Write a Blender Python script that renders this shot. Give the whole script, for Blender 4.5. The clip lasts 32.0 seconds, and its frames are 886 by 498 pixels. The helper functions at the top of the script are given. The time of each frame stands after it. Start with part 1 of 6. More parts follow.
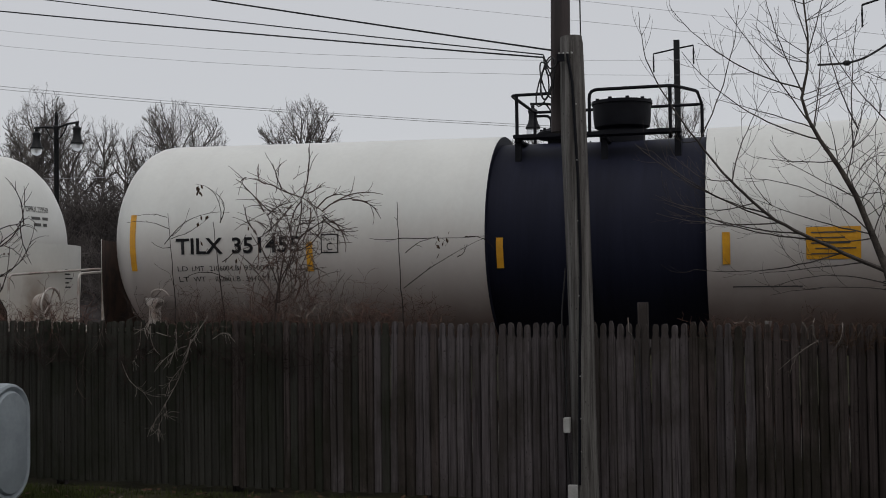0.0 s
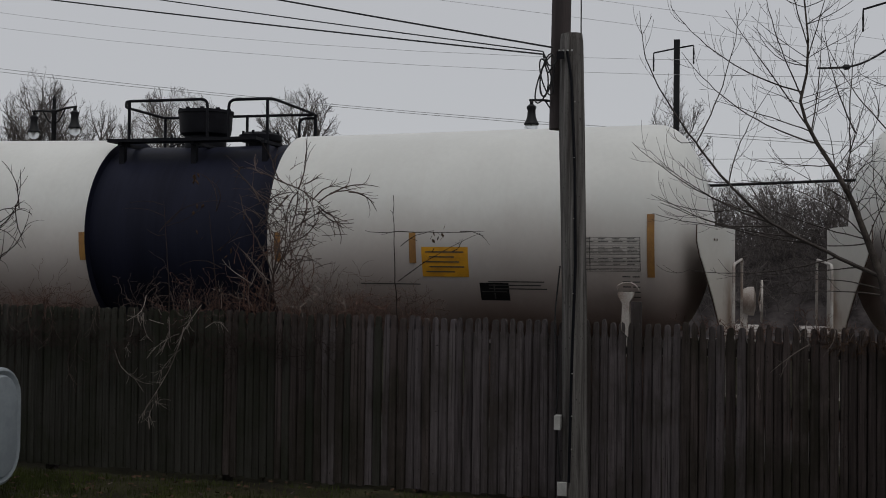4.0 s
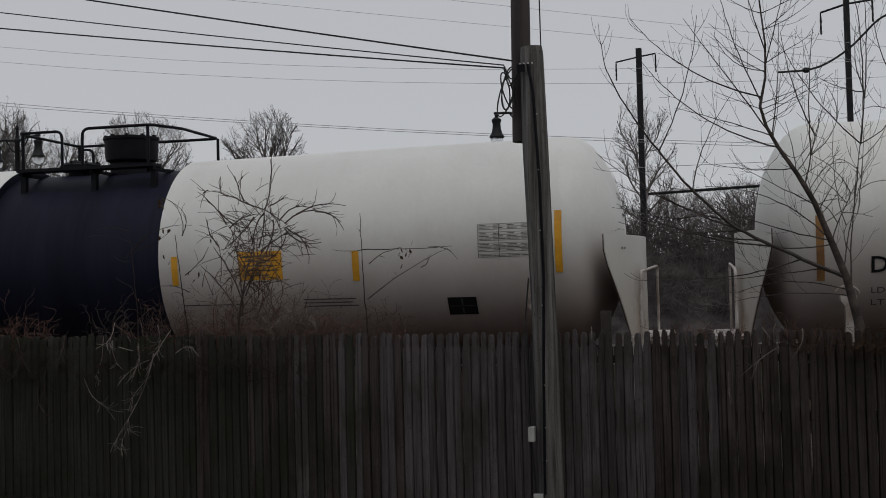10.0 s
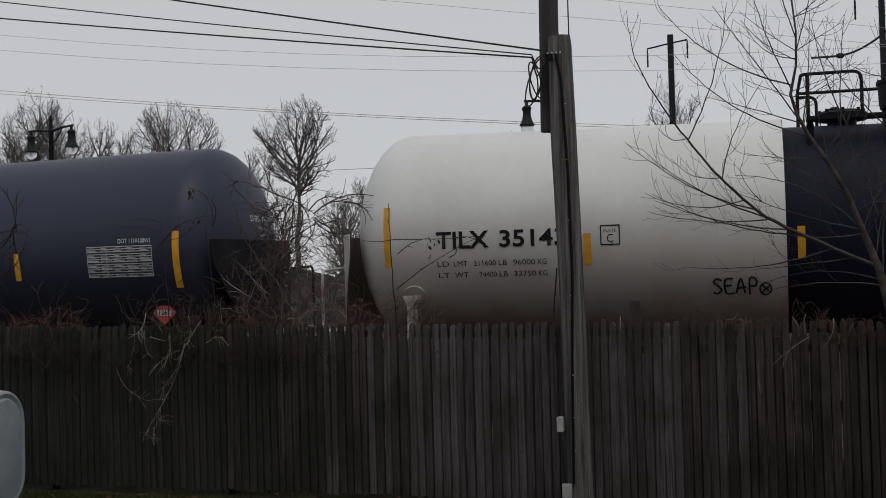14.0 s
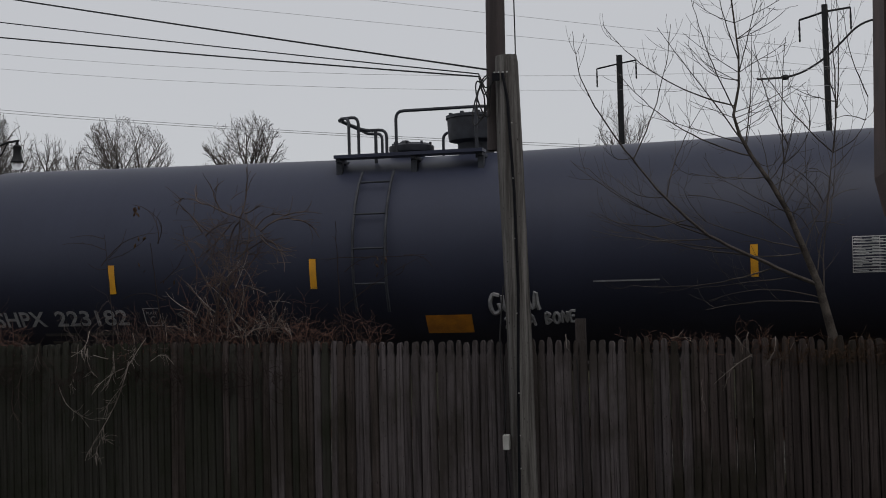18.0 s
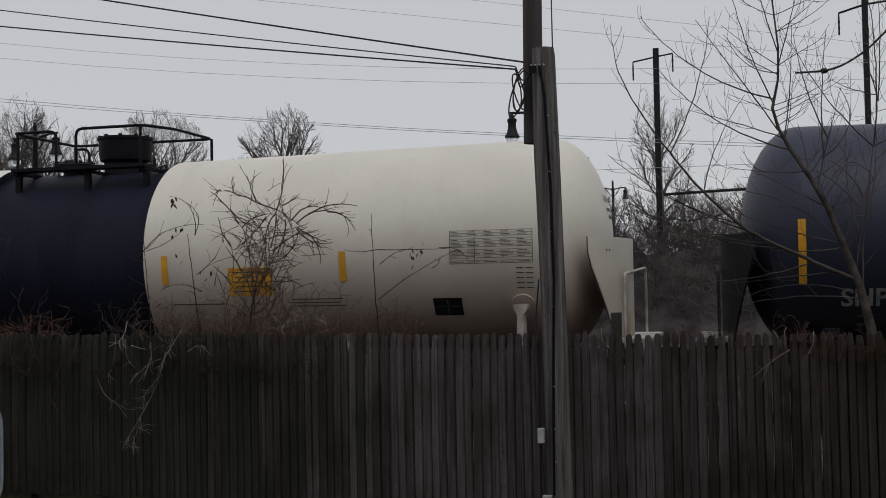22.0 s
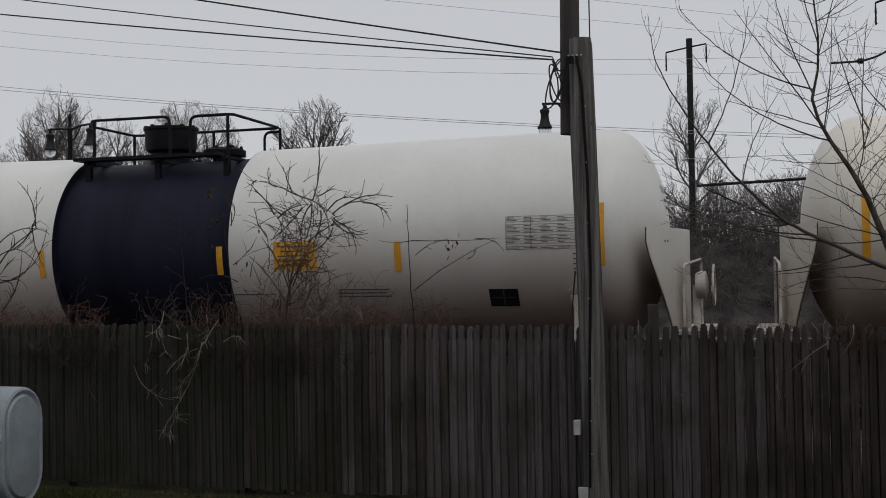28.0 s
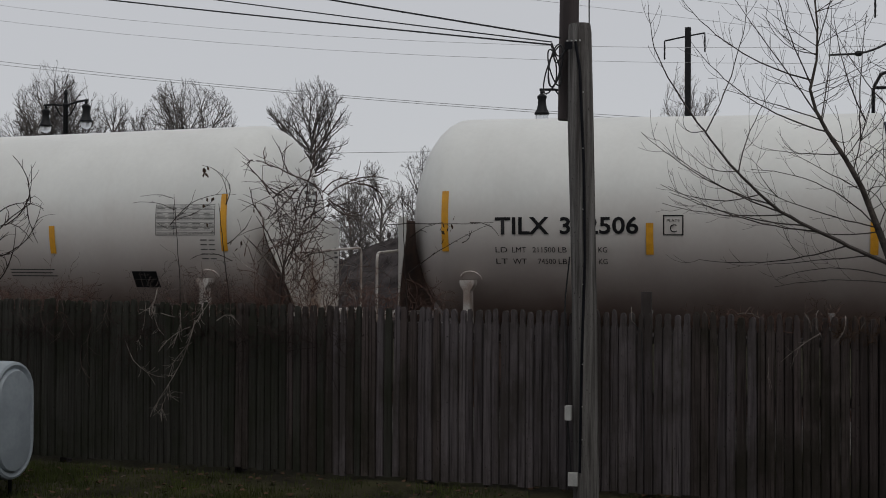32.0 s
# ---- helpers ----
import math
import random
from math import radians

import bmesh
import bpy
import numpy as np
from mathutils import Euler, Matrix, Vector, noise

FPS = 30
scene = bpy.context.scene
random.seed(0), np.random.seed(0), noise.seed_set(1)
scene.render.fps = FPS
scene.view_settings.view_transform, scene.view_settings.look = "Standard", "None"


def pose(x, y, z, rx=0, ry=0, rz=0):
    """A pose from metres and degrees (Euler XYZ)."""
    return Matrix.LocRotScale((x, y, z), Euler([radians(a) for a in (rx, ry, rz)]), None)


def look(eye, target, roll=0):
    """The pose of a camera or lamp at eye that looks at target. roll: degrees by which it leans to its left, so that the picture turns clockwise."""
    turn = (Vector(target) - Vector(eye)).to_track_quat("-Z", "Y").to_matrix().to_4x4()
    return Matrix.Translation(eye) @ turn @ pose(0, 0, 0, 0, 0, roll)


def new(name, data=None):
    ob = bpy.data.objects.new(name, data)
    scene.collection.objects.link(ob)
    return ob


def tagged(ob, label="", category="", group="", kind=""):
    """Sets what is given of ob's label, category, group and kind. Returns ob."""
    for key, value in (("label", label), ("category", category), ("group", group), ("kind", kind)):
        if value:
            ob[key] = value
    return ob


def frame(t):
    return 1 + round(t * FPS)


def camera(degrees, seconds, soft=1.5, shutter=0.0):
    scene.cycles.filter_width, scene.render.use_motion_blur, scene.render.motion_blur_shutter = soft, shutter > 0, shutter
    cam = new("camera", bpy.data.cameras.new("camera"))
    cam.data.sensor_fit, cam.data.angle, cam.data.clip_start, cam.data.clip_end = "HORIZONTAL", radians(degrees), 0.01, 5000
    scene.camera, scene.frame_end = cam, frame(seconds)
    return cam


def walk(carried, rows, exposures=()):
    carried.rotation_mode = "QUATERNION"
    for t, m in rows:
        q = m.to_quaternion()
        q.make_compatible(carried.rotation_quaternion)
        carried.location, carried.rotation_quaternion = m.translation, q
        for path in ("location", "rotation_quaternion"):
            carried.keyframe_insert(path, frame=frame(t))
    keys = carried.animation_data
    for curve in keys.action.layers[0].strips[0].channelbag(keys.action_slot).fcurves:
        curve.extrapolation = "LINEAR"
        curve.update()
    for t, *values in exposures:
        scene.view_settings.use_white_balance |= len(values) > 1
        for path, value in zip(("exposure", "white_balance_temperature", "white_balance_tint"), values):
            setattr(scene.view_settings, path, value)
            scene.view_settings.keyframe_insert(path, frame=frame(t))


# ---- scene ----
cam = camera(41.0, 32.0, soft=0.95)
PATH = [
    (0, pose(-0.063, 0, 2.462, 91.64, 0.74, 15.19)),
    (0.5, pose(-0.056, 0, 2.460, 91.88, 0.71, 14.76)),
    (1, pose(-0.056, 0, 2.456, 91.84, 0.57, 15.19)),
    (1.5, pose(-0.060, 0, 2.479, 92.56, 0.68, 14.57)),
    (2, pose(-0.061, 0, 2.469, 91.88, -0.31, 14.84)),
    (2.5, pose(-0.071, 0, 2.470, 91.14, -0.64, 15.40)),
    (3, pose(-0.071, 0, 2.476, 90.92, -0.49, 15.25)),
    (3.5, pose(-0.062, 0, 2.473, 90.87, -0.51, 14.95)),
    (4, pose(-0.060, 0, 2.471, 91.33, -0.69, 14.93)),
    (4.5, pose(-0.060, 0, 2.466, 91.73, -0.83, 14.97)),
    (6.5, pose(-0.026, 0, 2.479, 92.59, 1.26, 14.22)),
    (7, pose(-0.028, 0, 2.476, 92.84, 1.30, 14.08)),
    (7.5, pose(-0.033, 0, 2.485, 93.32, 1.82, 14.23)),
    (8, pose(-0.039, 0, 2.483, 93.21, 1.84, 14.41)),
    (8.5, pose(-0.026, 0, 2.481, 92.99, 1.97, 14.02)),
    (9, pose(-0.024, 0, 2.486, 93.18, 2.04, 13.94)),
    (9.5, pose(-0.022, 0, 2.478, 92.22, 1.61, 13.59)),
    (10, pose(-0.020, 0, 2.480, 92.04, 1.43, 13.61)),
    (10.5, pose(-0.017, 0, 2.459, 91.86, 2.17, 13.93)),
    (11, pose(-0.018, 0, 2.463, 91.70, 2.40, 13.80)),
    (11.5, pose(-0.018, 0, 2.474, 91.43, 2.03, 14.89)),
    (12, pose(0.000, 0, 2.462, 91.80, 1.47, 13.12)),
    (12.5, pose(0.012, 0, 2.469, 92.21, 1.40, 13.33)),
    (13, pose(0.042, 0, 2.487, 92.19, 0.90, 13.10)),
    (13.5, pose(0.035, 0, 2.506, 92.22, 1.83, 14.76)),
    (14, pose(0.021, 0, 2.510, 91.47, 1.53, 15.15)),
    (14.5, pose(0.048, 0, 2.496, 90.79, 2.67, 14.73)),
    (16.5, pose(0.058, 0, 2.510, 91.85, 1.31, 13.91)),
    (17, pose(0.075, 0, 2.507, 92.04, 0.88, 13.06)),
    (17.5, pose(0.079, 0, 2.502, 92.06, 1.09, 12.55)),
    (18, pose(0.078, 0, 2.510, 92.27, 1.45, 12.82)),
    (18.5, pose(0.067, 0, 2.514, 92.38, 1.57, 13.49)),
    (19, pose(0.068, 0, 2.508, 92.01, 1.23, 13.45)),
    (19.5, pose(0.072, 0, 2.501, 91.64, 1.09, 13.67)),
    (20, pose(0.082, 0, 2.513, 91.54, 1.84, 13.73)),
    (20.5, pose(0.073, 0, 2.508, 91.69, 1.72, 13.41)),
    (21, pose(0.071, 0, 2.506, 91.27, 1.21, 13.45)),
    (21.5, pose(0.069, 0, 2.503, 91.54, 0.90, 14.09)),
    (22, pose(0.057, 0, 2.503, 91.99, 1.08, 14.44)),
    (22.5, pose(0.038, 0, 2.481, 90.65, 1.09, 15.71)),
    (23, pose(0.019, 0, 2.482, 91.04, -0.78, 16.46)),
    (23.5, pose(-0.002, 0, 2.479, 90.27, -1.93, 18.15)),
    (24, pose(-0.032, 0, 2.465, 90.60, -2.00, 17.49)),
    (24.5, pose(-0.024, 0, 2.480, 90.95, -1.11, 17.09)),
    (25, pose(-0.024, 0, 2.479, 91.70, -0.34, 17.19)),
    (25.5, pose(-0.018, 0, 2.485, 91.68, 0.08, 16.64)),
    (26, pose(-0.008, 0, 2.486, 91.75, 0.32, 16.94)),
    (26.5, pose(-0.004, 0, 2.495, 91.74, 0.40, 17.32)),
    (28.5, pose(-0.019, 0, 2.506, 91.50, 0.99, 15.59)),
    (29, pose(-0.023, 0, 2.508, 91.42, 1.01, 15.62)),
    (29.5, pose(-0.034, 0, 2.500, 91.39, 0.94, 15.75)),
    (30, pose(-0.033, 0, 2.491, 91.13, 0.60, 15.75)),
    (30.5, pose(-0.019, 0, 2.487, 91.16, 0.48, 15.41)),
    (31, pose(-0.021, 0, 2.488, 91.06, 0.38, 15.65)),
    (31.5, pose(-0.026, 0, 2.497, 90.93, -0.23, 15.69)),
    (32, pose(-0.024, 0, 2.491, 90.83, -0.27, 15.55)),
]
walk(cam, PATH, [(0, 0.07), (2, -0.15), (4, -0.18), (9, -0.14), (10.5, -0.2), (13, 0.0), (23, 0.0), (24.5, 0.06), (29, 0.0), (32, -0.04)])

# ---- sky and light: an overcast winter day ----
SKY_STRENGTH = 1.0
world = bpy.data.worlds.new("world")
scene.world = world
world.use_nodes = True
wn, wl = world.node_tree.nodes, world.node_tree.links
wn.clear()
w_out = wn.new("ShaderNodeOutputWorld")
w_bg = wn.new("ShaderNodeBackground")
w_sky = wn.new("ShaderNodeTexSky")
w_sky.sky_type = "NISHITA"
w_sky.sun_disc = False
w_sky.sun_elevation, w_sky.sun_rotation = radians(62), radians(180)
w_gain = wn.new("ShaderNodeMix")
w_gain.data_type, w_gain.blend_type = "RGBA", "MIX"
w_scale = wn.new("ShaderNodeVectorMath")
w_scale.operation = "SCALE"
w_scale.inputs["Scale"].default_value = 0.06
wl.new(w_sky.outputs[0], w_scale.inputs[0])
w_gain.inputs[0].default_value = 0.86          # thick cloud over the blue
wl.new(w_scale.outputs[0], w_gain.inputs[6])
w_gain.inputs[7].default_value = (0.597, 0.602, 0.624, 1)
wl.new(w_gain.outputs[2], w_bg.inputs[0])
w_bg.inputs[1].default_value = SKY_STRENGTH
wl.new(w_bg.outputs[0], w_out.inputs[0])

sun = new("sun", bpy.data.lights.new("sun", "SUN"))
sun.data.energy, sun.data.angle, sun.data.color = 0.85, radians(35), (1.0, 0.97, 0.92)
sun.matrix_world = look((13, -9, 40), (0, 12, 0))


# ---- materials ----
def shader(name, base, dark=None, rough=0.7, metal=0.0, scale=6.0, fine=60.0, bump=0.15, mixlow=0.35, mixhigh=0.7,
           stretch=(1, 1, 1), per_object=0.0, spec=0.4, crack=0.0, moss=None):
    """A painted or natural surface: two scales of noise between two colours, with fine relief."""
    m = bpy.data.materials.new(name)
    m.use_nodes = True
    n, l = m.node_tree.nodes, m.node_tree.links
    b = n["Principled BSDF"]
    b.inputs["Roughness"].default_value, b.inputs["Metallic"].default_value = rough, metal
    b.inputs["Specular IOR Level"].default_value = spec
    dark = dark or tuple(c * 0.6 for c in base)
    co, mp = n.new("ShaderNodeTexCoord"), n.new("ShaderNodeMapping")
    mp.inputs["Scale"].default_value = stretch
    l.new(co.outputs["Object"], mp.inputs[0])
    big, small = n.new("ShaderNodeTexNoise"), n.new("ShaderNodeTexNoise")
    big.inputs["Scale"].default_value, small.inputs["Scale"].default_value = scale, fine
    big.inputs["Detail"].default_value, small.inputs["Detail"].default_value = 5, 3
    l.new(mp.outputs[0], big.inputs[0])
    l.new(mp.outputs[0], small.inputs[0])
    add = n.new("ShaderNodeMath")
    add.operation = "MULTIPLY_ADD"
    l.new(small.outputs[0], add.inputs[0])
    add.inputs[1].default_value = 0.35
    l.new(big.outputs[0], add.inputs[2])
    last = add.outputs[0]
    if per_object:
        info, pa = n.new("ShaderNodeObjectInfo"), n.new("ShaderNodeMath")
        pa.operation = "MULTIPLY_ADD"
        l.new(info.outputs["Random"], pa.inputs[0])
        pa.inputs[1].default_value = per_object
        l.new(last, pa.inputs[2])
        last = pa.outputs[0]
    ramp = n.new("ShaderNodeMapRange")
    ramp.inputs[1].default_value, ramp.inputs[2].default_value = mixlow + 0.17, mixhigh + 0.17 + per_object
    l.new(last, ramp.inputs[0])
    mix = n.new("ShaderNodeMix")
    mix.data_type = "RGBA"
    l.new(ramp.outputs[0], mix.inputs[0])
    mix.inputs[6].default_value, mix.inputs[7].default_value = (*dark, 1), (*base, 1)
    last_colour = mix.outputs[2]
    if crack:
        cm, cn = n.new("ShaderNodeMapping"), n.new("ShaderNodeTexNoise")
        cm.inputs["Scale"].default_value = (55, 55, 1.1)
        oi, sh = n.new("ShaderNodeObjectInfo"), n.new("ShaderNodeVectorMath")
        sh.operation = "SCALE"
        sh.inputs[0].default_value = (13.0, 7.0, 29.0)
        l.new(oi.outputs["Random"], sh.inputs["Scale"])
        l.new(sh.outputs[0], cm.inputs["Location"])
        l.new(co.outputs["Object"], cm.inputs[0])
        cn.inputs["Scale"].default_value, cn.inputs["Detail"].default_value = 1.0, 4
        l.new(cm.outputs[0], cn.inputs[0])
        cr = n.new("ShaderNodeMapRange")
        cr.inputs[1].default_value, cr.inputs[2].default_value = 0.52, 0.68
        cr.inputs[4].default_value = crack
        l.new(cn.outputs[0], cr.inputs[0])
        kn = n.new("ShaderNodeTexNoise")
        km = n.new("ShaderNodeMapping")
        km.inputs["Scale"].default_value = (14, 14, 7)
        l.new(sh.outputs[0], km.inputs["Location"])
        l.new(co.outputs["Object"], km.inputs[0])
        l.new(km.outputs[0], kn.inputs[0])
        kr = n.new("ShaderNodeMapRange")
        kr.inputs[1].default_value, kr.inputs[2].default_value = 0.66, 0.74
        l.new(kn.outputs[0], kr.inputs[0])
        mx = n.new("ShaderNodeMath")
        mx.operation = "MAXIMUM"
        l.new(cr.outputs[0], mx.inputs[0])
        l.new(kr.outputs[0], mx.inputs[1])
        cmix = n.new("ShaderNodeMix")
        cmix.data_type = "RGBA"
        l.new(mx.outputs[0], cmix.inputs[0])
        l.new(last_colour, cmix.inputs[6])
        cmix.inputs[7].default_value = (*[c * 0.55 for c in dark], 1)
        last_colour = cmix.outputs[2]
    if moss:
        geo, mm, mn, mr, mo = n.new("ShaderNodeNewGeometry"), n.new("ShaderNodeMapping"), n.new("ShaderNodeTexNoise"), n.new("ShaderNodeMapRange"), n.new("ShaderNodeMix")
        mm.inputs["Scale"].default_value = (2.2, 2.2, 1.0)
        l.new(geo.outputs["Position"], mm.inputs[0])
        l.new(mm.outputs[0], mn.inputs[0])
        mn.inputs["Scale"].default_value, mn.inputs["Detail"].default_value, mn.inputs["Roughness"].default_value = 0.8, 6, 0.65
        mr.inputs[1].default_value, mr.inputs[2].default_value, mr.inputs[4].default_value = 0.45, 0.6, 0.85
        l.new(mn.outputs[0], mr.inputs[0])
        mo.data_type = "RGBA"
        l.new(mr.outputs[0], mo.inputs[0])
        l.new(last_colour, mo.inputs[6])
        mo.inputs[7].default_value = (*moss, 1)
        last_colour = mo.outputs[2]
    l.new(last_colour, b.inputs["Base Color"])
    if bump:
        bp = n.new("ShaderNodeBump")
        bp.inputs["Strength"].default_value, bp.inputs["Distance"].default_value = bump, 0.01
        l.new(small.outputs[0], bp.inputs["Height"])
        l.new(bp.outputs[0], b.inputs["Normal"])
    return m


def tank_paint(name, base, grime_shade, streak, amount):
    """Car paint with ragged road dirt and painted-in shade deepening towards the belly, and faint run-down stains."""
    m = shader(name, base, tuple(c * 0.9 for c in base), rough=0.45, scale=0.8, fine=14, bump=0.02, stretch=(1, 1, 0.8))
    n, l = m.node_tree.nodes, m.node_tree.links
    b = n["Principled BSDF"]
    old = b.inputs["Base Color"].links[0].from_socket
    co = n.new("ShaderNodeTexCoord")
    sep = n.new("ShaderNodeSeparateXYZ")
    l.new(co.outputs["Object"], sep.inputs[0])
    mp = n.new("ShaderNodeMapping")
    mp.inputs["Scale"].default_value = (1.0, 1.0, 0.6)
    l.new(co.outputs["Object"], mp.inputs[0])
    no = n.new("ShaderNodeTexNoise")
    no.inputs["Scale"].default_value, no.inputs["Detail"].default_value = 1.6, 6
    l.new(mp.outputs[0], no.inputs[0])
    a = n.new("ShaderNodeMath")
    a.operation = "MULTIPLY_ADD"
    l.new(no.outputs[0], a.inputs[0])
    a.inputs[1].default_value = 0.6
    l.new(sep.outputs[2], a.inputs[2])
    # broad ramp over height: brown dirt together with the shade of the lower shell
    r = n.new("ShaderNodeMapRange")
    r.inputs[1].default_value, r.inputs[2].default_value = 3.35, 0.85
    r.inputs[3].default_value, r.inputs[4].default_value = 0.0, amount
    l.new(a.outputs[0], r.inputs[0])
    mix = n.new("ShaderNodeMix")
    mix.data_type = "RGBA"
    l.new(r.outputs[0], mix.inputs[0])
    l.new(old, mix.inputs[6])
    mix.inputs[7].default_value = (*grime_shade, 1)
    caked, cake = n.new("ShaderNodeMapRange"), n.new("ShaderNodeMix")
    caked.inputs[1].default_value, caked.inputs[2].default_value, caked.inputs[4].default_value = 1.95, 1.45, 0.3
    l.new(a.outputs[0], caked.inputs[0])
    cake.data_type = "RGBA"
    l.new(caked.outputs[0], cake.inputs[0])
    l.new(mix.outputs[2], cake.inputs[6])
    cake.inputs[7].default_value = (*[c * 0.4 for c in grime_shade], 1)
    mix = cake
    st = n.new("ShaderNodeTexNoise")
    st.inputs["Scale"].default_value, st.inputs["Detail"].default_value = 5, 4
    mp2 = n.new("ShaderNodeMapping")
    mp2.inputs["Scale"].default_value = (1.0, 0.1, 0.06)
    l.new(co.outputs["Object"], mp2.inputs[0])
    l.new(mp2.outputs[0], st.inputs[0])
    sr = n.new("ShaderNodeMapRange")
    sr.inputs[1].default_value, sr.inputs[2].default_value = 0.5, 0.75
    sr.inputs[4].default_value = streak
    l.new(st.outputs[0], sr.inputs[0])
    mix2 = n.new("ShaderNodeMix")
    mix2.data_type = "RGBA"
    l.new(sr.outputs[0], mix2.inputs[0])
    l.new(mix.outputs[2], mix2.inputs[6])
    mix2.inputs[7].default_value = (*[0.6 * c + 0.4 * g for c, g in zip(base, grime_shade)], 1)
    l.new(mix2.outputs[2], b.inputs["Base Color"])
    return m


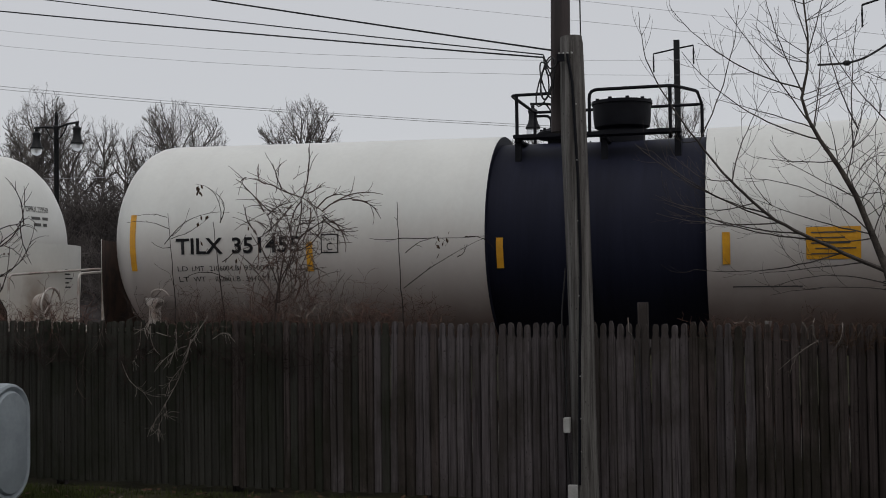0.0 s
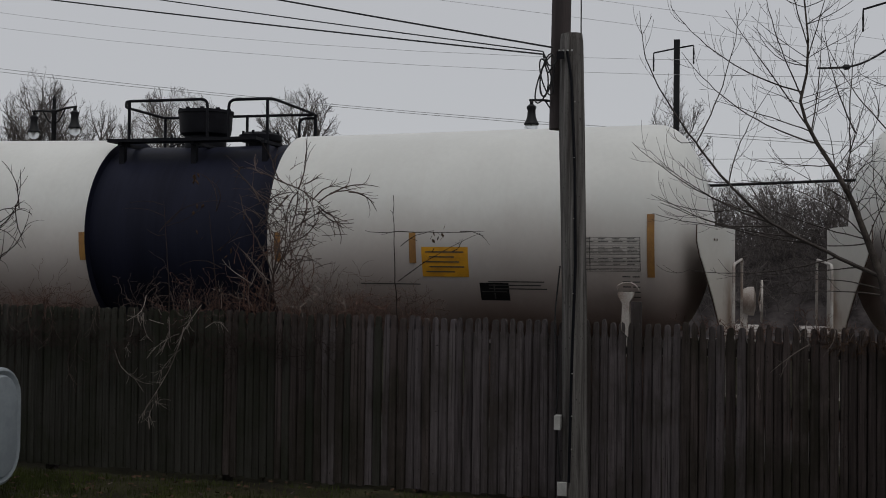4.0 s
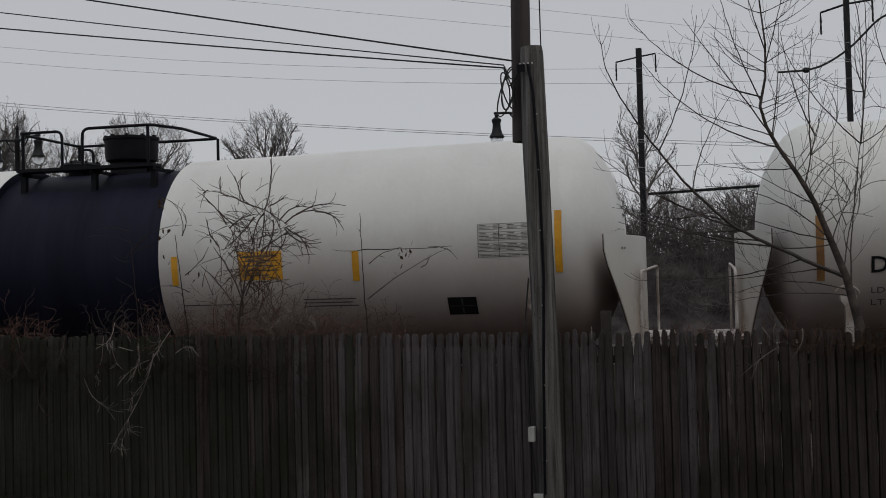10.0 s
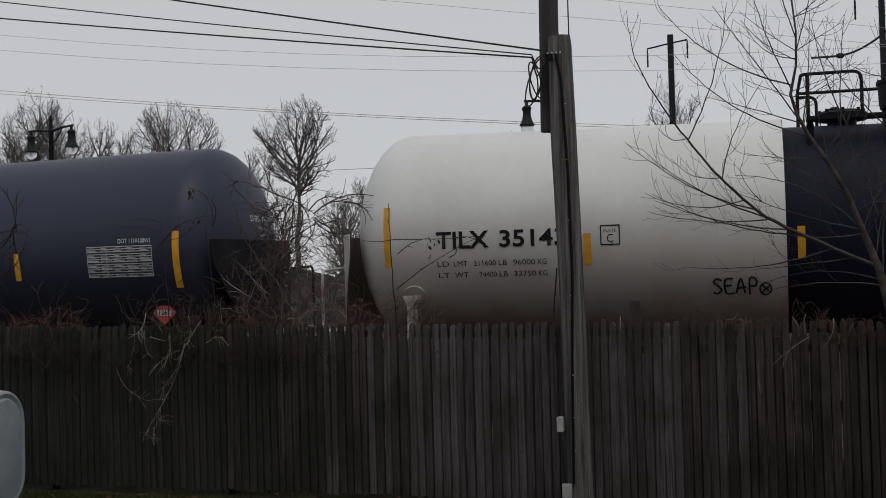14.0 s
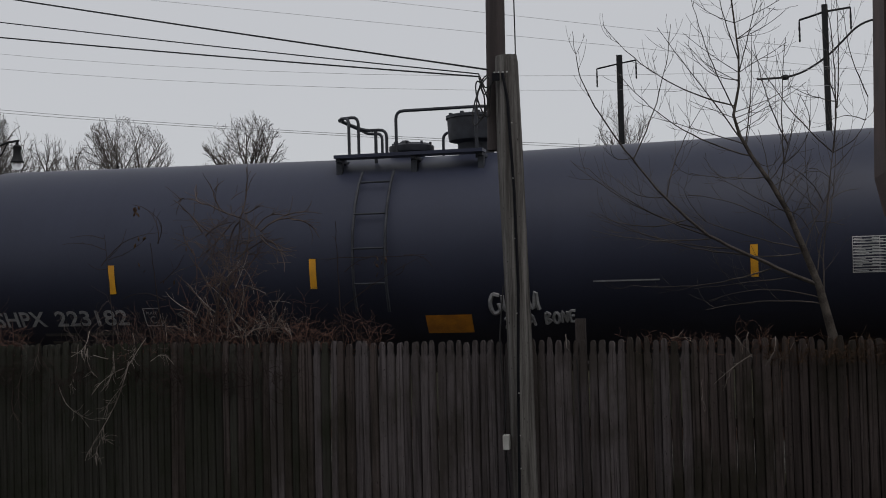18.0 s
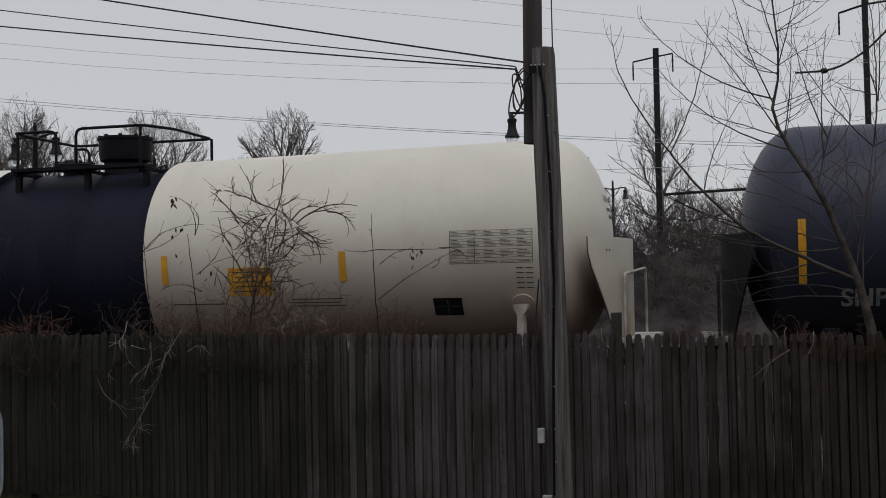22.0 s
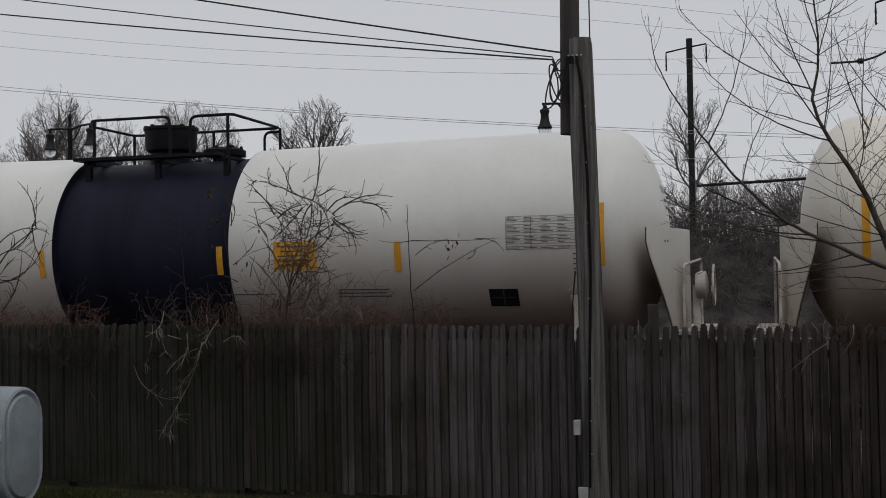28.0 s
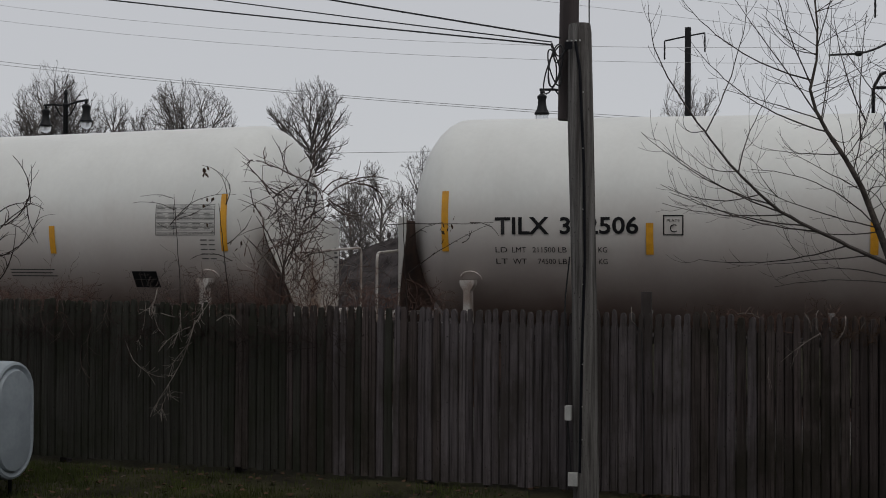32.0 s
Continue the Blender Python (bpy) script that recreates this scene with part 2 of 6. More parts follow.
MAT = {
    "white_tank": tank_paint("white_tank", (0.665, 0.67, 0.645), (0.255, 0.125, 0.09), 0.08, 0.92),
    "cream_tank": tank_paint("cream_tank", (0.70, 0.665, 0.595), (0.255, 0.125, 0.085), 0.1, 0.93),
    # near-black ramp colour paints shade onto the dark car's lower half
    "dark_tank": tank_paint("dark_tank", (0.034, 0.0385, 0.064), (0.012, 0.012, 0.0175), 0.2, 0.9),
    "black_band": shader("black_band", (0.0145, 0.016, 0.03), (0.009, 0.01, 0.019), spec=0.09, rough=0.55, scale=1.6, fine=11, stretch=(1.6, .25, .12), bump=0.05),
    "black_steel": shader("black_steel", (0.009, 0.0095, 0.013), (0.005, 0.005, 0.0075), rough=0.6, spec=0.14),
    "dark_steel": shader("dark_steel", (0.04, 0.044, 0.055), (0.022, 0.024, 0.03), rough=0.55, spec=0.3),
    "white_steel": shader("white_steel", (0.5, 0.48, 0.455), (0.22, 0.17, 0.145), rough=0.5, scale=3),
    "worn_grey": shader("worn_grey", (0.24, 0.24, 0.24), (0.12, 0.11, 0.1), rough=0.6, scale=4),
    "rust": shader("rust", (0.11, 0.06, 0.042), (0.045, 0.03, 0.025), rough=0.9, scale=4),
    "yellow": shader("yellow", (0.72, 0.36, 0.025), (0.54, 0.26, 0.025), rough=0.4, scale=5),
    "dirty_yellow": shader("dirty_yellow", (0.36, 0.19, 0.05), (0.2, 0.1, 0.045), rough=0.6, scale=4),
    "orange": shader("orange", (0.62, 0.25, 0.02), (0.4, 0.16, 0.02), rough=0.5, scale=5),
    "ink": shader("ink", (0.012, 0.012, 0.014), (0.007, 0.007, 0.008), rough=0.6, spec=0.2),
    "faded_ink": shader("faded_ink", (0.1, 0.095, 0.09), (0.06, 0.06, 0.06), rough=0.6, spec=0.2),
    "dull_white": shader("dull_white", (0.34, 0.34, 0.35), (0.2, 0.2, 0.21), rough=0.7, scale=9),
    "white_ink": shader("white_ink", (0.62, 0.62, 0.62), (0.4, 0.4, 0.4), rough=0.6),
    "red": shader("red", (0.5, 0.05, 0.05), (0.35, 0.05, 0.05), rough=0.5),
    "picket": shader("picket", (0.168, 0.147, 0.155), (0.043, 0.036, 0.038), rough=0.95, scale=4.5, fine=55, bump=1.0, mixlow=0.22, mixhigh=0.6,
                     stretch=(9, 9, 0.3), per_object=0.55, spec=0.15, crack=0.85, moss=(0.055, 0.047, 0.043)),
    "brown_picket": shader("brown_picket", (0.112, 0.09, 0.087), (0.031, 0.025, 0.024), rough=0.95, scale=4.5, fine=55, bump=1.0, mixlow=0.22, mixhigh=0.6,
                           stretch=(9, 9, 0.3), per_object=0.55, spec=0.15, crack=0.85, moss=(0.03, 0.027, 0.02)),
    # mossy wood, its tone also darkened for the shade of the vines
    "mossy_shaded_picket": shader("mossy_shaded_picket", (0.061, 0.059, 0.052), (0.028, 0.0265, 0.023), rough=0.95, scale=4.5, fine=55, bump=0.9, mixlow=0.22, mixhigh=0.6,
                           stretch=(9, 9, 0.3), per_object=0.4, spec=0.1, crack=0.6, moss=(0.027, 0.029, 0.02)),
    "old_rail": shader("old_rail", (0.07, 0.06, 0.055), rough=0.95, spec=0.1),
    "pole_wood": shader("pole_wood", (0.205, 0.196, 0.188), (0.068, 0.062, 0.059), rough=0.95, scale=2.2, fine=30, bump=0.7,
                        stretch=(7, 7, 0.25), spec=0.15, crack=0.7),
    "dark_wood": shader("dark_wood", (0.075, 0.06, 0.06), (0.04, 0.033, 0.033), rough=0.95, scale=2, fine=30, stretch=(6, 6, 0.3)),
    "bark": shader("bark", (0.1, 0.086, 0.077), (0.035, 0.03, 0.027), rough=0.95, scale=8, fine=60, bump=0.5, spec=0.1),
    "twig": shader("twig", (0.05, 0.037, 0.033), (0.028, 0.021, 0.02), rough=0.95, bump=0, spec=0.1),
    "grey_twig": shader("grey_twig", (0.1, 0.086, 0.08), (0.035, 0.03, 0.027), rough=0.85, bump=0, scale=2.5, spec=0.2),
    # grey bark, lightened further so its colour carries the haze of distance
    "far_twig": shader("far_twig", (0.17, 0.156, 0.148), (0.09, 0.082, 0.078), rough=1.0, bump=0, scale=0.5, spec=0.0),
    "cane": shader("cane", (0.33, 0.29, 0.265), (0.1, 0.085, 0.076), rough=0.9, bump=0, scale=3, spec=0.1),
    "shrub_twig": shader("shrub_twig", (0.13, 0.1, 0.09), (0.045, 0.034, 0.031), rough=0.9, bump=0, scale=3, spec=0.1),
    "red_twig": shader("red_twig", (0.14, 0.08, 0.062), (0.07, 0.043, 0.037), rough=0.9, bump=0, scale=4, spec=0.1),
    "dead_leaf": shader("dead_leaf", (0.09, 0.055, 0.035), (0.04, 0.026, 0.018), rough=0.95, bump=0, scale=10, spec=0.1),
    "grass": shader("grass", (0.07, 0.084, 0.024), (0.026, 0.033, 0.012), rough=0.95, bump=0, scale=2, spec=0.1),
    "soil": shader("soil", (0.045, 0.043, 0.022), (0.017, 0.0145, 0.011), rough=1, scale=1.2, fine=25, bump=0.8, spec=0.1),
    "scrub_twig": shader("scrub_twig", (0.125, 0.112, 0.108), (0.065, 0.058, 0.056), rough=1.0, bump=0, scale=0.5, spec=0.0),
    "dull_black_steel": shader("dull_black_steel", (0.016, 0.0165, 0.02), (0.009, 0.009, 0.011), rough=0.8, scale=3, fine=40, bump=0.1, spec=0.2),
    "ballast": shader("ballast", (0.15, 0.14, 0.132), (0.06, 0.055, 0.052), rough=1, scale=12, fine=35, bump=1, spec=0.1),
    "brush": shader("brush", (0.07, 0.062, 0.062), (0.026, 0.023, 0.0235), rough=1, scale=1.5, fine=10, bump=1, spec=0.0),
    "siding": shader("siding", (0.74, 0.83, 0.84), (0.62, 0.7, 0.71), rough=0.5, scale=1.5, fine=12, bump=0.05),
    "blue_metal": shader("blue_metal", (0.2, 0.28, 0.36), (0.13, 0.19, 0.25), rough=0.5, scale=2),
    "vent_grey": shader("vent_grey", (0.05, 0.062, 0.06), (0.03, 0.038, 0.037), rough=0.6, scale=3),
    "oil_tank": shader("oil_tank", (0.33, 0.37, 0.4), (0.25, 0.285, 0.31), rough=0.5, scale=3, fine=20, bump=0.05),
    "beige_wall": shader("beige_wall", (0.5, 0.48, 0.44), (0.36, 0.34, 0.31), rough=0.8, scale=2),
    "brown_trim": shader("brown_trim", (0.1, 0.06, 0.055), (0.05, 0.035, 0.033), rough=0.8, scale=3),
    "cable": shader("cable", (0.02, 0.02, 0.022), rough=0.6, bump=0),
    "thin_wire": shader("thin_wire", (0.42, 0.42, 0.44), rough=0.6, bump=0),
    "lamp_metal": shader("lamp_metal", (0.014, 0.015, 0.017), rough=0.55, bump=0, spec=0.2),
    "grey_box": shader("grey_box", (0.5, 0.5, 0.49), (0.35, 0.35, 0.34), rough=0.6),
    "sky_block_wall": shader("sky_block_wall", (0.3, 0.29, 0.27), (0.22, 0.21, 0.2), rough=0.9),
}
frosted = bpy.data.materials.new("frosted_glass")
frosted.use_nodes = True
fb = frosted.node_tree.nodes["Principled BSDF"]
fb.inputs["Base Color"].default_value = (0.9, 0.92, 0.93, 1)
fb.inputs["Roughness"].default_value, fb.inputs["Transmission Weight"].default_value = 0.35, 0.85
fb.inputs["IOR"].default_value = 1.1
MAT["frosted"] = frosted


def stained(name, base, grime_shade, rust):
    """Car paint with one ragged rust stain running down the lower part of the plate."""
    m = tank_paint(name, base, grime_shade, 0.12, 0.66)
    n, l = m.node_tree.nodes, m.node_tree.links
    b = n["Principled BSDF"]
    old = b.inputs["Base Color"].links[0].from_socket
    co, sep, no = n.new("ShaderNodeTexCoord"), n.new("ShaderNodeSeparateXYZ"), n.new("ShaderNodeTexNoise")
    no.inputs["Scale"].default_value, no.inputs["Detail"].default_value = 3.5, 5
    l.new(co.outputs["Object"], sep.inputs[0])
    l.new(co.outputs["Object"], no.inputs[0])
    sway, size, r = n.new("ShaderNodeMath"), n.new("ShaderNodeMath"), n.new("ShaderNodeMapRange")
    sway.operation, size.operation = "MULTIPLY_ADD", "ABSOLUTE"
    l.new(no.outputs[0], sway.inputs[0])
    sway.inputs[1].default_value = 0.5
    l.new(sep.outputs[1], sway.inputs[2])
    shift = n.new("ShaderNodeMath")
    shift.inputs[1].default_value = 0.3
    l.new(sway.outputs[0], shift.inputs[0])
    l.new(shift.outputs[0], size.inputs[0])
    r.inputs[1].default_value, r.inputs[2].default_value, r.inputs[3].default_value, r.inputs[4].default_value = 0.03, 0.26, 0.85, 0.05
    l.new(size.outputs[0], r.inputs[0])
    mix = n.new("ShaderNodeMix")
    mix.data_type = "RGBA"
    drop, both = n.new("ShaderNodeMapRange"), n.new("ShaderNodeMath")
    drop.inputs[1].default_value, drop.inputs[2].default_value = 2.3, 1.6
    l.new(sep.outputs[2], drop.inputs[0])
    both.operation = "MULTIPLY"
    l.new(r.outputs[0], both.inputs[0])
    l.new(drop.outputs[0], both.inputs[1])
    l.new(both.outputs[0], mix.inputs[0])
    l.new(old, mix.inputs[6])
    mix.inputs[7].default_value = (*rust, 1)
    l.new(mix.outputs[2], b.inputs["Base Color"])
    return m


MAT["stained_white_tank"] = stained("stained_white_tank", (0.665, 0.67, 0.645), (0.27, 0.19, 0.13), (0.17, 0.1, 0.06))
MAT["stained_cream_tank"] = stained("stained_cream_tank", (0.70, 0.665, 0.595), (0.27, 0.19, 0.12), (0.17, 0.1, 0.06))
MAT["dark_tank"].node_tree.nodes["Principled BSDF"].inputs["Specular IOR Level"].default_value = 0.24


# ---- mesh tools ----
class Shape:
    """Vertices and faces gathered for one mesh."""

    def __init__(self):
        self.v, self.f = [], []

    def box(self, x0, x1, y0, y1, z0, z1):
        b = len(self.v)
        self.v += [(x, y, z) for z in (z0, z1) for y in (y0, y1) for x in (x0, x1)]
        self.f += [[b + i for i in q] for q in ((0, 2, 3, 1), (4, 5, 7, 6), (0, 1, 5, 4), (2, 6, 7, 3), (0, 4, 6, 2), (1, 3, 7, 5))]
        return self

    def tube(self, path, radii, sides=6, cap=True):
        pts = [Vector(p) for p in path]
        if not hasattr(radii, "__len__"):
            radii = [radii] * len(pts)
        up, rings = None, []
        for i, p in enumerate(pts):
            d = (pts[min(i + 1, len(pts) - 1)] - pts[max(i - 1, 0)])
            d = d.normalized() if d.length > 1e-9 else Vector((0, 0, 1))
            if up is None:
                up = d.orthogonal().normalized()
            up = (up - d * up.dot(d))
            up = up.normalized() if up.length > 1e-6 else d.orthogonal().normalized()
            side = d.cross(up)
            b = len(self.v)
            for k in range(sides):
                a = 2 * math.pi * k / sides
                self.v.append(tuple(p + (up * math.cos(a) + side * math.sin(a)) * radii[i]))
            rings.append(b)
        for a, b in zip(rings, rings[1:]):
            for k in range(sides):
                j = (k + 1) % sides
                self.f.append([a + k, a + j, b + j, b + k])
        if cap:
            self.f.append([rings[0] + k for k in range(sides)][::-1])
            self.f.append([rings[-1] + k for k in range(sides)])
        return self

    def lathe(self, profile, sides=24, axis="z", at=(0, 0, 0)):
        """profile: (radius, height) from one end to the other; the ends are closed."""
        rings = []
        for r, h in profile:
            b = len(self.v)
            for k in range(sides):
                a = 2 * math.pi * k / sides
                c, s = r * math.cos(a), r * math.sin(a)
                p = (c, s, h) if axis == "z" else (h, c, s)
                self.v.append((p[0] + at[0], p[1] + at[1], p[2] + at[2]))
            rings.append(b)
        for a, b in zip(rings, rings[1:]):
            for k in range(sides):
                j = (k + 1) % sides
                self.f.append([a + k, a + j, b + j, b + k])
        self.f.append([rings[0] + k for k in range(sides)][::-1])
        self.f.append([rings[-1] + k for k in range(sides)])
        return self

    def plate(self, outline, y0, y1):
        """A flat plate: an outline in x and z with thickness in y."""
        b, n = len(self.v), len(outline)
        self.v += [(x, y0, z) for x, z in outline] + [(x, y1, z) for x, z in outline]
        self.f.append([b + i for i in range(n)])
        self.f.append([b + n + i for i in range(n)][::-1])
        for i in range(n):
            j = (i + 1) % n
            self.f.append([b + i, b + n + i, b + n + j, b + j])
        return self

    def mesh(self, name, smooth=False):
        me = bpy.data.meshes.new(name)
        me.from_pydata(self.v, [], self.f)
        if smooth:
            me.polygons.foreach_set("use_smooth", [True] * len(me.polygons))
            me.set_sharp_from_angle(angle=radians(40))
        me.update()
        return me


def part(name, shape, material, parent=None, label="", smooth=False):
    me = shape.mesh(name, smooth) if isinstance(shape, Shape) else shape
    if not me.materials:
        me.materials.append(MAT[material])
    ob = new(name, me)
    ob.parent = parent
    if label:
        tagged(ob, label)
    return ob


def empty(name, x, y, z, label, category, group="", kind=""):
    ob = new(name)
    ob.empty_display_size = 0.3
    ob.matrix_world = pose(x, y, z)
    return tagged(ob, label, category, group, kind)


# ---- ground and track bed ----
def ground_sheet():
    s = Shape()
    xs = [-900, -300, -120, -60, -30] + [-20 + 0.5 * i for i in range(57)] + [15, 30, 60, 120, 300, 900]
    ys = [-400, -100, -30, -10] + [0.5 * i for i in range(57)] + [34, 45, 60, 90, 150, 300, 1200]
    rnd = random.Random(3)
    for y in ys:
        for x in xs:
            near = 1 if -20 <= x <= 9 and 0 <= y <= 14 else 0
            rise = 0.18 * min(max((y - 13.4) / 1.6, 0), 1)
            s.v.append((x, y, rise + near * rnd.uniform(-0.03, 0.03)))
    w = len(xs)
    for j in range(len(ys) - 1):
        for i in range(w - 1):
            s.f.append([j * w + i, j * w + i + 1, (j + 1) * w + i + 1, (j + 1) * w + i])
    return tagged(part("ground", s, "soil", smooth=True), "dark winter ground with moss, short grass and leaf litter", "ground", kind="structure")


ground_sheet()
bed = Shape()
prof = [(15.3, 0.1), (16.2, 0.42), (19.4, 0.42), (20.3, 0.1)]
for i in range(2):
    bed.v += [((-140, 140)[i], y, z) for y, z in prof]
bed.f += [[k, k + 4, k + 5, k + 1] for k in range(3)] + [[0, 1, 2, 3], [4, 7, 6, 5]]
tagged(part("ballast_bed", bed, "ballast"), "grey crushed stone ballast under the railway track", "ballast", kind="structure")
for y in (17.8 - 0.755, 17.8 + 0.755):
    r = Shape().box(-140, 140, y - 0.07, y + 0.07, 0.42, 0.44).box(-140, 140, y - 0.01, y + 0.01, 0.44, 0.52).box(-140, 140, y - 0.036, y + 0.036, 0.52, 0.56)
    tagged(part("rail", r, "rust"), "worn steel rail on wooden ties", "rail", "rails", "structure")
ties = Shape()
for i in range(400):
    x = -110 + i * 0.55
    ties.box(x - 0.11, x + 0.11, 16.5, 19.1, 0.36, 0.425)
tagged(part("railway_ties", ties, "dark_wood"), "dark creosoted wooden railway ties in the ballast", "ties", kind="stuff")

# ---- the tank cars ----
TRACK_Y, RAIL_Z, PITCH = 17.8, 0.56, 18.0
R, ZC, HALF, DOME = 1.6, 2.5, 7.25, 0.82
SAG = 0.013


def ring_radius(x):
    e = max(abs(x) - HALF, 0) / DOME
    return R * math.sqrt(max(1 - e * e, 0))


def on_side(x, z, off=0.007):
    """The tank's surface on the near side at x and height z."""
    zc = ZC + SAG * abs(x)
    r = ring_radius(x) + off
    return (x, -math.sqrt(max(r * r - (z - zc) ** 2, 0.0)), z)


def tank_shell(xs, off=0.0, sides=72, closed=True):
    s, rings = Shape(), []
    for x in xs:
        b = len(s.v)
        r = max(ring_radius(x) + off, 0.02)
        for k in range(sides):
            a = 2 * math.pi * k / sides
            s.v.append((x, r * math.cos(a), ZC + SAG * abs(x) + r * math.sin(a)))
        rings.append(b)
    for a, b in zip(rings, rings[1:]):
        for k in range(sides):
            j = (k + 1) % sides
            s.f.append([a + k, b + k, b + j, a + j])
    if closed:
        s.f.append([rings[0] + k for k in range(sides)])
        s.f.append([rings[-1] + k for k in range(sides)][::-1])
    return s


HEAD = [HALF + DOME * math.sin(radians(a)) for a in (8, 18, 28, 38, 48, 57, 66, 74, 81, 87, 90)]
SHELL_XS = [-x for x in HEAD[::-1]] + [-HALF, -6.2, -5, -4, -3, -2, -1, 0, 1, 2, 3, 4, 5, 6.2, HALF] + HEAD


def on_head(y, z, off=0.006):
    """The domed end of the tank towards +x, at y and height z."""
    q = (y * y + (z - ZC - SAG * 7.5) ** 2) / (R * R)
    return (HALF + DOME * math.sqrt(max(1 - q, 0)) + off, y, z)


def on_shield(y, z, off=0.004):
    return (8.36 - 0.46 * (y / 1.47) ** 2 + off, y, z)


def decal(rects, place=on_side):
    """Thin painted patches that follow the shell: rects of x0, x1, z0, z1."""
    s = Shape()
    for x0, x1, z0, z1, *o in rects:
        off = o[0] if o else 0.007
        nx, nz = max(1, int((x1 - x0) / 0.3)), max(1, int((z1 - z0) / 0.12))
        b = len(s.v)
        for j in range(nz + 1):
            for i in range(nx + 1):
                s.v.append(place(x0 + (x1 - x0) * i / nx, z0 + (z1 - z0) * j / nz, off))
        w = nx + 1
        for j in range(nz):
            for i in range(nx):
                s.f.append([b + j * w + i, b + j * w + i + 1, b + (j + 1) * w + i + 1, b + (j + 1) * w + i])
    return s


def lettering(words, x0, x1, z0, z1, bold=0.02, off=0.009, place=on_side):
    """Painted words stretched to a width and height, laid on the shell."""
    cu = bpy.data.curves.new("lettering", "FONT")
    cu.body, cu.offset, cu.resolution_u = words, bold, 3
    tmp = new("lettering", cu)
    me = bpy.data.meshes.new_from_object(tmp.evaluated_get(bpy.context.evaluated_depsgraph_get()))
    bpy.data.objects.remove(tmp)
    bpy.data.curves.remove(cu)
    co = np.empty(len(me.vertices) * 3)
    me.vertices.foreach_get("co", co)
    co = co.reshape(-1, 3)
    lo, hi = co.min(0), co.max(0)
    for v in me.vertices:
        u = (v.co.x - lo[0]) / (hi[0] - lo[0])
        w = (v.co.y - lo[1]) / (hi[1] - lo[1])
        v.co = place(x0 + (x1 - x0) * u, z0 + (z1 - z0) * w, off)
    me.materials.clear()
    me.update()
    return me


def bent(path, r=0.12, n=4):
    """A pipe's way with rounded corners."""
    pts = [Vector(p) for p in path]
    out = [pts[0]]
    for a, b, c in zip(pts, pts[1:], pts[2:]):
        u, w = (a - b), (c - b)
        k = min(r, u.length * 0.45, w.length * 0.45)
        p, q = b + u.normalized() * k, b + w.normalized() * k
        for i in range(n + 1):
            t = i / n
            out.append(p * (1 - t) ** 2 + b * 2 * t * (1 - t) + q * t ** 2)
    out.append(pts[-1])
    return out


LOADS_A = (("LD LMT", "210600 LB", "95500 KG"), ("LT  WT", "75200 LB", "34100 KG"))
LOADS_C = (("LD LMT", "211600 LB", "96000 KG"), ("LT  WT", "74400 LB", "33750 KG"))
LOADS_B = (("LD LMT", "211500 LB", "95950 KG"), ("LT  WT", "74500 LB", "33800 KG"))


